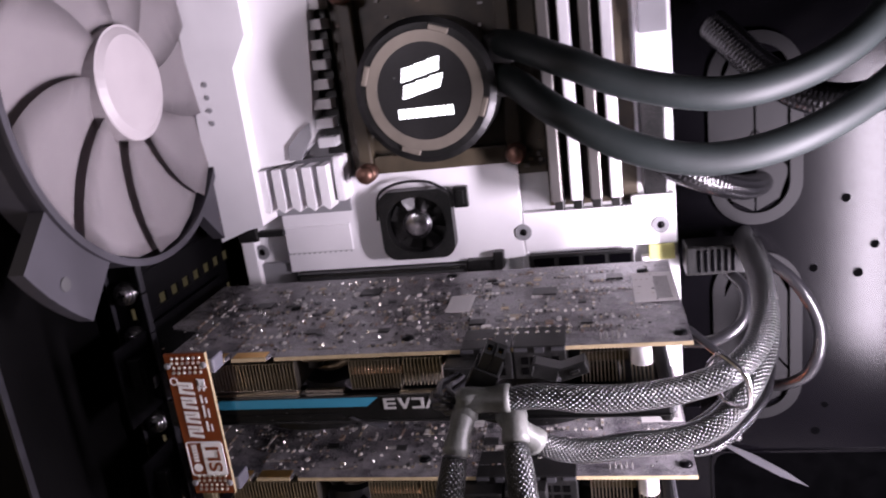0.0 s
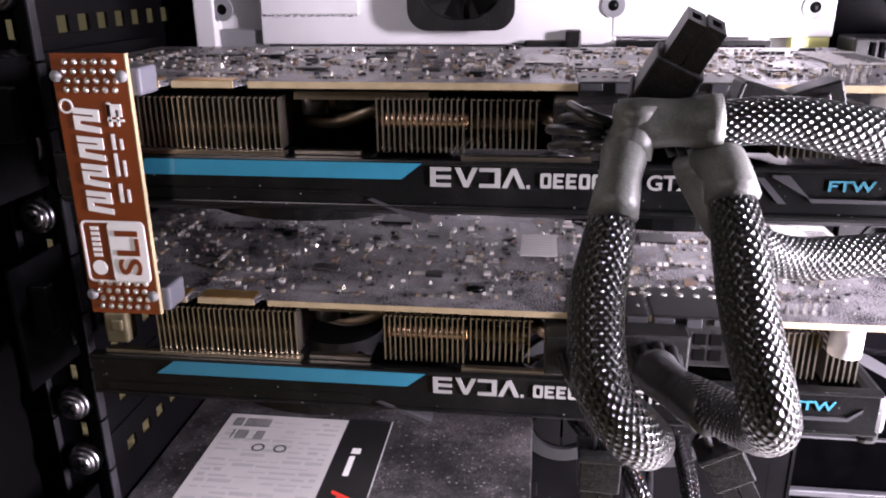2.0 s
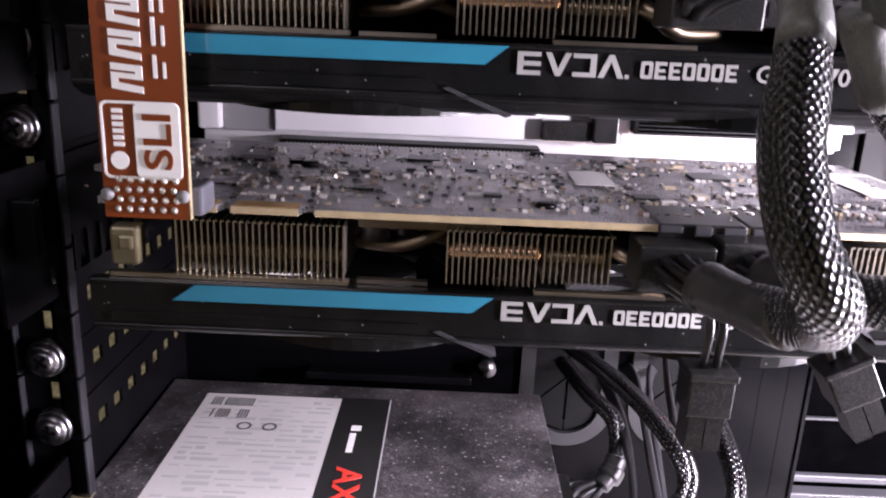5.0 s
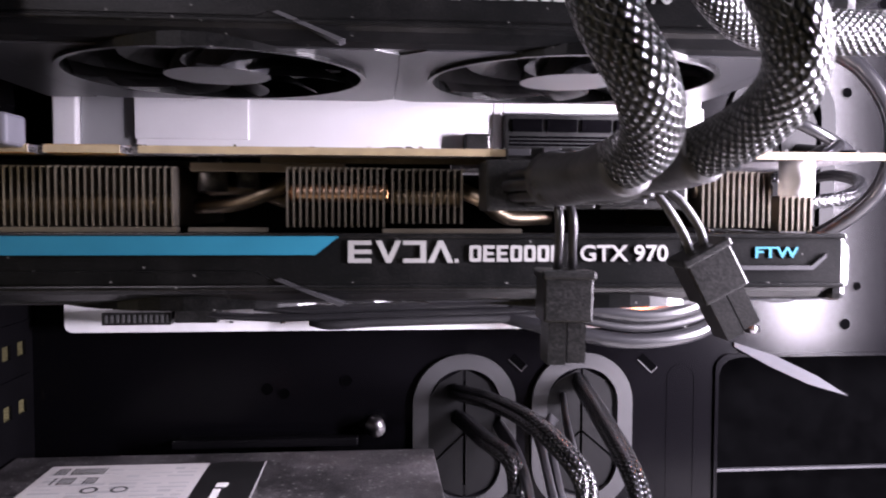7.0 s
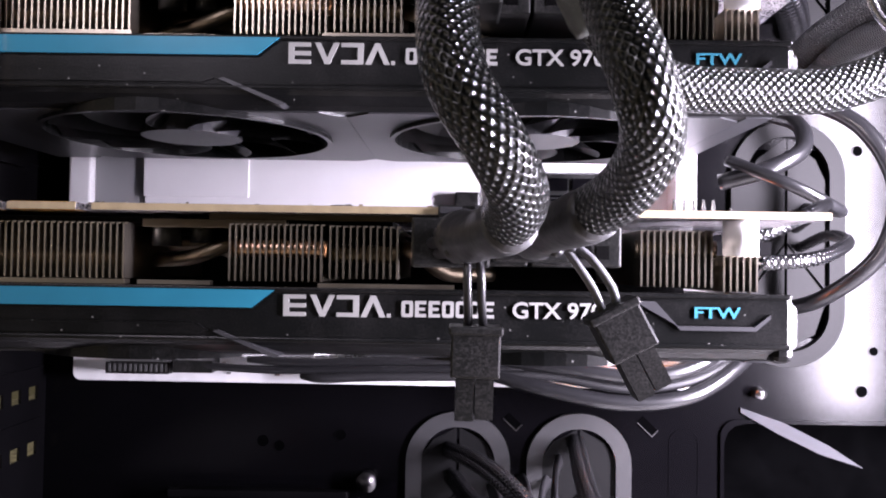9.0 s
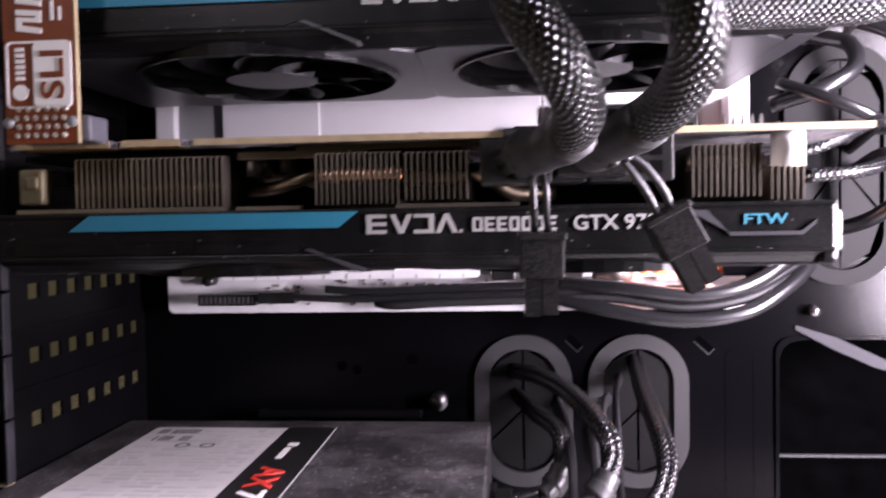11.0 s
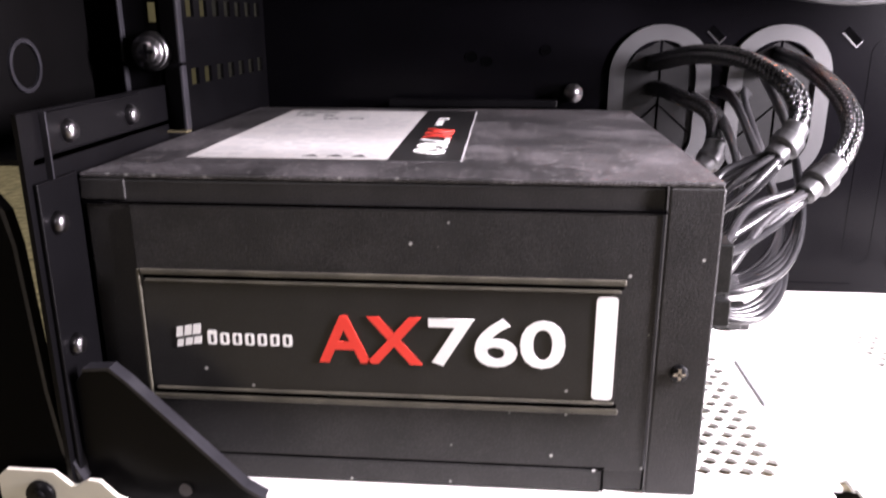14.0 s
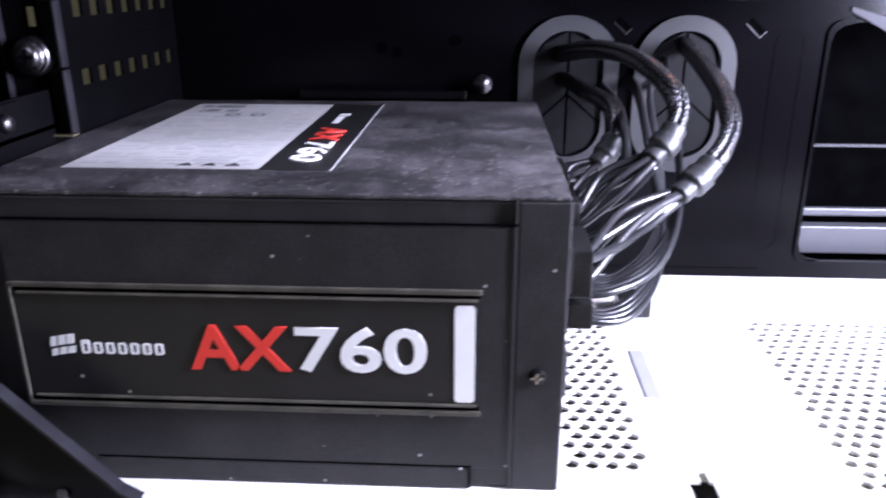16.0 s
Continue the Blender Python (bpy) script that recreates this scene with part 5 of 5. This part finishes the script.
for k in range(6):
    box(bm, -6.6, -4.2, -3.4, -3.2, -18.4 + 1.5 * k, -17.4 + 1.5 * k)
part("print", bm, WHITE_PRINT, bridge, "thin white border and marks")

# ---- sleeved cables ----
def cable(name, label, runs, category="cable", group=""):
    c = thing(name, label, category, (0, 0, 0), group)
    for pname, pts, r, m, *rest in runs:
        shape = (lambda t, r=r: r * (0.84 + 0.16 * min(1, 9 * t, 9 * (1 - t)))) if pname == "sleeve" else (lambda t, r=r: r * (1 + 0.05 * math.sin(9 * t) + (0.07 if t > 0.86 else 0)))
        part(pname, tube(bmesh.new(), pts, r, rest[0] if rest else 16, radius=shape), m, c, smooth=True)
    return c


LOOPS = "power cables of the graphics cards"
LOOP_A = [(12.4, -29, 239), (11.4, -32, 233), (10, -36, 224), (11.5, -42, 211), (18, -41, 200.5), (22.5, -30, 193), (20, -14, 189), (16, -4, 188)]
LOOP_B = [(34.4, -25.5, 242), (35.6, -30, 235), (37.5, -37, 222), (40.5, -42, 210), (43, -37, 201.5), (41, -24, 195), (35, -8, 191), (31, 1, 189.5)]
cable("card_power_cable", "thick black braided cable looping between the two cards", [
    ("sleeve", LOOP_A, 5.2, BRAID, 24),
    ("collar", [(15.4, -16, 250.5), (14.8, -20, 248), (13.6, -25.0, 244), (12.7, -28.4, 239.6)], 4.3, SHRINK),
    ("collar", [(17.2, -15.6, 258.2), (17.0, -16.0, 254), (15.6, -17.4, 249)], 4.5, SHRINK),
    ("collar", [(22, -22, 189.5), (17, -6, 188), (13, 3, 188)], 5.3, SHRINK_DARK),
], group=LOOPS)
cable("card_power_cable", "thick black braided cable looping between the two cards", [
    ("sleeve", LOOP_B, 5.2, BRAID, 24),
    ("collar", [(33, -12, 247.6), (34, -18.5, 247.2), (34.2, -22, 245.4), (34.6, -24.8, 242.4)], 4.7, SHRINK),
    ("collar", [(38, -17, 192), (31, 1, 189.5), (29, 8, 189)], 5.3, SHRINK_DARK),
], group=LOOPS)
cable("card_power_cable", "thick black braided cable running from the tray to the upper card", [
    ("sleeve", [(31, -15.4, 254.5), (44, -15, 255.4), (58, -14, 253.4), (75, -8, 250), (96, 0, 249), (114, 8, 252), (128, 30, 256), (136, 66, 262), (139, 110, 264), (142, 145, 260), (148, 174, 256)], 5.2, BRAID, 24),
    ("collar", [(14, -15, 254.2), (23, -15.4, 254.7), (33, -15.6, 255.1)], 4.9, SHRINK),
], group=LOOPS)
cable("card_power_cable", "thick black braided cable running under the upper one", [
    ("sleeve", [(36, -8, 236), (46, -2, 226), (58, 4, 221), (76, 8, 221), (94, 10, 222), (110, 13, 228), (124, 24, 240), (135, 52, 249), (141, 90, 256), (146, 130, 254), (152, 174, 250)], 5.0, BRAID, 24),
    ("collar", [(30, -11, 247), (34.5, -9, 238), (40, -6, 231)], 4.8, SHRINK),
], group=LOOPS)
solid("zip_tie", tube(bmesh.new(), [(108, 2, 262), (116, -6, 256), (118, 2, 240), (112, 14, 236), (106, 16, 248), (108, 2, 262)], 1.1, 8), CHROME, "pale zip tie round the braided cables", "zip tie", smooth=True)


def plug(at, turn_by, label, wires):
    p = thing("power_plug", label, "connector", (0, 0, 0), "loose power plugs")
    m = turn(*at, *turn_by)
    part("shell", moved(boxes((-5.1, 5.1, -4.4, 4.4, -6.2, 3.6), (-5.6, 5.6, -4.8, 4.8, 2.6, 4.4), bevel=0.45), m), BLACK_PLASTIC, p)
    for x0, x1, end in ((-3.9, -0.15, -15.0), (0.15, 3.9, -14.6)):
        tip = moved(plate((x0, x1), (-3.6, 3.6), [(x0 + 0.9, x1 - 0.9, -1.5, 1.5)], end, -6.3, "z"), m)
        part("keyed_tip", tip, BLACK_PLASTIC, p)
        part("pin", moved(boxes((x0 + 1.4, x1 - 1.4, -1.0, 1.0, end + 1.2, -7)), m), GOLD, p)
    for w in wires:
        part("wire", tube(bmesh.new(), w[:-1] + [tuple(m @ Vector((w[-1], 0, 4)))], 0.95, 8), w_mat, p, smooth=True)
    return p


w_mat = WIRE_HIGHLIT
plug((16.5, 2, 165), (0, 1, 0), "black two-pin power plug hanging on striped wires", [[(14.5, 2, 186), (14.6, -1, 180), (14.8, 0, 174), -1.6], [(16.5, 2, 186), (17.4, -1, 180), (17.6, 0, 174), 1.6]])
w_mat = WIRE_WHITE
plug((46, 0, 170), (0, -28, 0), "black two-pin power plug hanging at a slant on white-striped wires", [[(34, 2, 187), (37, 0, 183), (41, 0, 177), -1.6], [(36, 2, 187), (40, 0, 184), (44.5, 0, 178), 1.6]])
w_mat = WIRE
plug((23, -8.5, 261), (-18, 206, 0), "black power plug standing up from the cable joint", [[(25, -14, 248), (24, -12, 251), (23.4, -9.5, 253.5), -1.6], [(27, -14, 248), (26, -12, 251), (25.2, -9.5, 253.5), 1.6]])
rest = thing("spare_plug", "dull black connector resting on the upper card's edge", "connector", (0, 0, 0))
part("shell", moved(boxes((-6, 4, -4, 4, -3.2, 2.6), (-6.6, -5.6, -4.4, 4.4, -2.6, 2.0), bevel=0.5), turn(46, 4, 257, 0, 16, 0)), BLACK_PLASTIC, rest)
part("shell", moved(boxes((-6, 5, -4, 4, -2.6, 2.6), (-2, 2, -4.8, -4, -1, 1), bevel=0.5), turn(56, 4, 257.4, 0, -18, 0)), BLACK_PLASTIC, rest)
bundle = thing("wire_bundle", "bundle of thin black wires entering the upper card's socket", "wires", (0, 0, 0))
rng = random.Random(5)
for k in range(8):
    a = 2 * math.pi * k / 8
    dx, dz = 3.6 * math.cos(a), 3.6 * math.sin(a)
    part("wire", tube(bmesh.new(), [(13 + dx * 0.6, -14, 252 + dz * 0.7), (8 + dx * 0.8, -13 + rng.uniform(-3, 3), 252.5 + dz), (5 + dx + rng.uniform(-1, 1), -4, 251 + dz * 1.2 + rng.uniform(-1, 1)), (7 + dx, 12, 248 + dz), (12 + dx, 30, 248 + dz)], 1.05, 8), WIRE_HIGHLIT if k % 2 else WIRE, bundle, smooth=True)
part("plug", boxes((2, 22, 14, 30, 242, 254), bevel=0.6), BLACK_PLASTIC, bundle)
for x, z in ((12, 187), (31, 188.5)):
    b = thing("wire_bundle", "short bundle of black wires entering the lower card's socket", "wires", (0, 0, 0))
    for k in range(8):
        a = 2 * math.pi * k / 8
        dx, dz = 3.8 * math.cos(a), 3.2 * math.sin(a)
        part("wire", tube(bmesh.new(), [(x + 2 + dx, -2, z + dz), (x + dx * 1.2, 10, z + dz), (x + dx * 1.6, 26, z + dz)], 1.4, 8), WIRE, b, smooth=True)
    part("plug", boxes((x - 10, x + 8, 16, 29, z - 5.5, z + 6), bevel=0.6), BLACK_PLASTIC, b)

# modular cables beside the power supply
MOD = "modular cables of the power supply"
def modular(label, main, r, mouth, n, shrink, seed):
    c = thing("modular_cable", label, "cable", (0, 0, 0), MOD)
    q = random.Random(seed)
    for k in range(4):
        a = 2 * math.pi * k / 4 + 0.4
        dx, dz = 0.52 * r * math.cos(a), 0.52 * r * math.sin(a)
        part("sleeve", tube(bmesh.new(), [(p[0] + dx, p[1] + dz * 0.5, p[2] + dz) for p in main], r * 0.56, 12), BRAID_FINE, c, smooth=True)
    part("collar", tube(bmesh.new(), shrink, r + 0.9, 18, 0.35, radius=lambda t: r + 0.7 + 0.8 * (abs(t - 0.5) < 0.16) - 0.5 * (t > 0.66)), SHRINK_DARK, c, "grey heat-shrink collar", True)
    e = Vector(shrink[-1])
    for k in range(n):
        y, z = mouth[0] + (k % 4) * mouth[2], mouth[1] - (k // 4) * 6
        j = Vector((q.uniform(-2, 2), q.uniform(-2, 2), q.uniform(-2, 2)))
        part("wire", tube(bmesh.new(), [tuple(e + j), tuple(e * 0.55 + Vector((4, y, z)) * 0.45 + 2 * j), (8, y, z), (2, y, z)], 1.25, 8), WIRE_HIGHLIT if k % 3 else WIRE, c, smooth=True)
    part("plug", boxes((2.6, 9, mouth[0] - 4, mouth[0] + 3 * mouth[2] + 4, mouth[1] - 10, mouth[1] + 4), bevel=0.5), BLACK_PLASTIC, c)
    return c


modular("black braided cable from the grommet with a grey collar", [(10, 178, 104), (12, 165, 105), (20, 130, 110), (30, 100, 110), (39, 80, 103), (42, 73, 95), (38, 67, 87)], 3.5, (54, 66, 5), 8, [(40, 69, 90), (37, 66, 86), (32, 63, 81.5)], 1)
modular("black braided cable bent sharply to a grey collar", [(66, 178, 110), (64, 160, 108), (60, 120, 106), (60, 90, 99), (60, 76, 91), (56, 68, 83.5), (49, 63, 77)], 3.5, (20, 62, 5), 8, [(52, 65, 79.5), (47.5, 62, 75.5), (41, 58, 71)], 2)
modular("short black braided cable turning down to the sockets", [(12, 178, 92), (14, 160, 94), (20, 140, 92), (28, 128, 88), (29, 120, 80), (26, 112, 73)], 3.5, (92, 66, 6), 8, [(28, 116, 77), (25.5, 112, 72.5), (21, 108, 69)], 3)
for k, pts in enumerate(([(2, 24, 50), (16, 26, 50), (32, 40, 53), (42, 60, 64), (46, 90, 84), (52, 140, 98), (60, 176, 100)],
                         [(2, 30, 52), (16, 30, 50), (29, 42, 53), (37, 66, 62), (40, 110, 78), (42, 150, 90), (38, 176, 92)],
                         [(2, 58, 54), (13, 60, 53), (22, 66, 56), (29, 84, 68), (31, 120, 84), (28, 176, 90)],
                         [(2, 20, 46), (13, 20, 43), (24, 28, 43), (35, 50, 49), (42, 90, 66), (48, 150, 88), (58, 176, 92)])):
    c = thing("flat_cable", "flat black ribbon of wires curling beside the power supply", "cable", (0, 0, 0), MOD)
    for j in range(4):
        part("wire", tube(bmesh.new(), [(p[0] + 0.5 * j, p[1] + 2.6 * j, p[2] + (0.9 * j if i > 1 else 0)) for i, p in enumerate(pts)], 1.25, 8), WIRE_HIGHLIT if j % 2 else WIRE, c, smooth=True)
    part("plug", boxes((2.6, 10, pts[0][1] - 3, pts[0][1] + 11, pts[0][2] - 4, pts[0][2] + 4), bevel=0.5), BLACK_PLASTIC, c)
solid("loose_plug", boxes((36, 50, 118, 130, 0.2, 9), (40, 46, 116, 118, 1, 7), bevel=0.8), BLACK_PLASTIC, "black plug resting on the case floor", "connector")

# front panel leads along the board's lower edge
for k, (z0, r, m) in enumerate(((140, 1.6, WIRE), (143, 1.8, WIRE), (137, 2.0, RUBBER))):
    solid("panel_lead", tube(bmesh.new(), [(-92 + 22 * k, 150, z0 + 1), (-60 + 10 * k, 147, z0), (-20, 147, z0 + 1), (20, 146, z0 + 2), (50, 142, z0 + 3), (80, 140, z0 - 1), (105, 142, z0 + 2), (125, 150, z0 + 10), (140, 160, z0 + 18), (150, 174, z0 + 22)], r, 10), m, "thin black lead along the lower edge of the board", "cable", group="front panel leads", smooth=True)
solid("panel_cable", tube(bmesh.new(), [(24, 148, 141), (50, 140, 135), (78, 136, 131), (104, 138, 134), (124, 146, 144), (138, 158, 154), (150, 174, 160)], 3.0, 14), WIRE, "thick glossy black cable along the board", "cable", smooth=True)
solid("panel_cable", tube(bmesh.new(), [(30, 146, 146), (56, 138, 144), (84, 136, 141), (108, 140, 146), (128, 150, 158), (146, 172, 170)], 3.0, 14), WIRE, "thick glossy black cable along the board", "cable", smooth=True)
solid("panel_cable", tube(bmesh.new(), [(150, 174, 165), (160, 150, 172), (172, 130, 190), (176, 128, 215), (166, 134, 238), (150, 150, 252), (146, 172, 258)], 3.2, 14), WIRE, "black cable arching beside the cards", "cable", smooth=True)
solid("panel_cable", tube(bmesh.new(), [(108, 120, 214), (122, 112, 218), (136, 116, 226), (140, 130, 238), (132, 150, 246), (140, 174, 250)], 3.0, 14), WIRE, "black cable curling behind the cards", "cable", smooth=True)
solid("main_power_cable", tube(bmesh.new(), [(98, 132, 312), (108, 122, 306), (124, 124, 298), (140, 140, 290), (152, 160, 286), (158, 176, 284)], 6.5, 18), BRAID_FINE, "thick black braided main power cable plugged into the board", "cable", smooth=True)
solid("main_power_cable", tube(bmesh.new(), [(130, 150, 372), (160, 120, 340), (190, 110, 334), (215, 120, 350), (240, 130, 390)], 8, 18), BRAID_FINE, "thick black braided cable behind the hoses", "cable", smooth=True)

# leads and plugs to the right of the cards
for k, pts in enumerate(([(96, 70, 190), (112, 74, 196), (134, 96, 204), (150, 130, 206), (158, 174, 200)], [(98, 60, 184), (118, 66, 186), (142, 96, 192), (154, 135, 196), (160, 174, 192)],
                         [(110, 118, 222), (126, 104, 212), (146, 110, 204), (158, 140, 206), (162, 174, 210)])):
    solid("fan_lead", tube(bmesh.new(), pts, 2.2, 10), BRAID_FINE if k < 2 else WIRE, "thin black lead curving from the cards to the tray", "cable", group="leads beside the cards", smooth=True)
block = thing("side_plug", "ribbed black plug block on the edge of the board", "connector", (112, 138, 244))
part("shell", boxes((0, 30, 0, 18, 0, 16), bevel=1.0), BLACK_PLASTIC, block)
for k in range(6):
    part("rib", boxes((6 + 3.4 * k, 7.6 + 3.4 * k, -0.9, 0.3, 2, 14), bevel=0.2), TRAY, block)
strap = prism(bmesh.new(), [(134, 124.5), (150, 119.4), (166, 111.5), (178, 103.5), (163, 107.6), (148, 114.6), (134, 122.5)], 0, 0.9)
for v in strap.verts:
    v.co.y += 168 - (v.co.x - 134) * 0.32
solid("zip_tie", strap, TIE_GREY, "pale flat zip tie tail hanging from the tray", "zip tie")
bm = bmesh.new()
disc(bm, (141, 131), 2.0, 163, 169, n=18, r1=2.6)
solid("tray_screw", bm, DULL_CHROME, "small chromed screw on the tray", "screw", smooth=True)
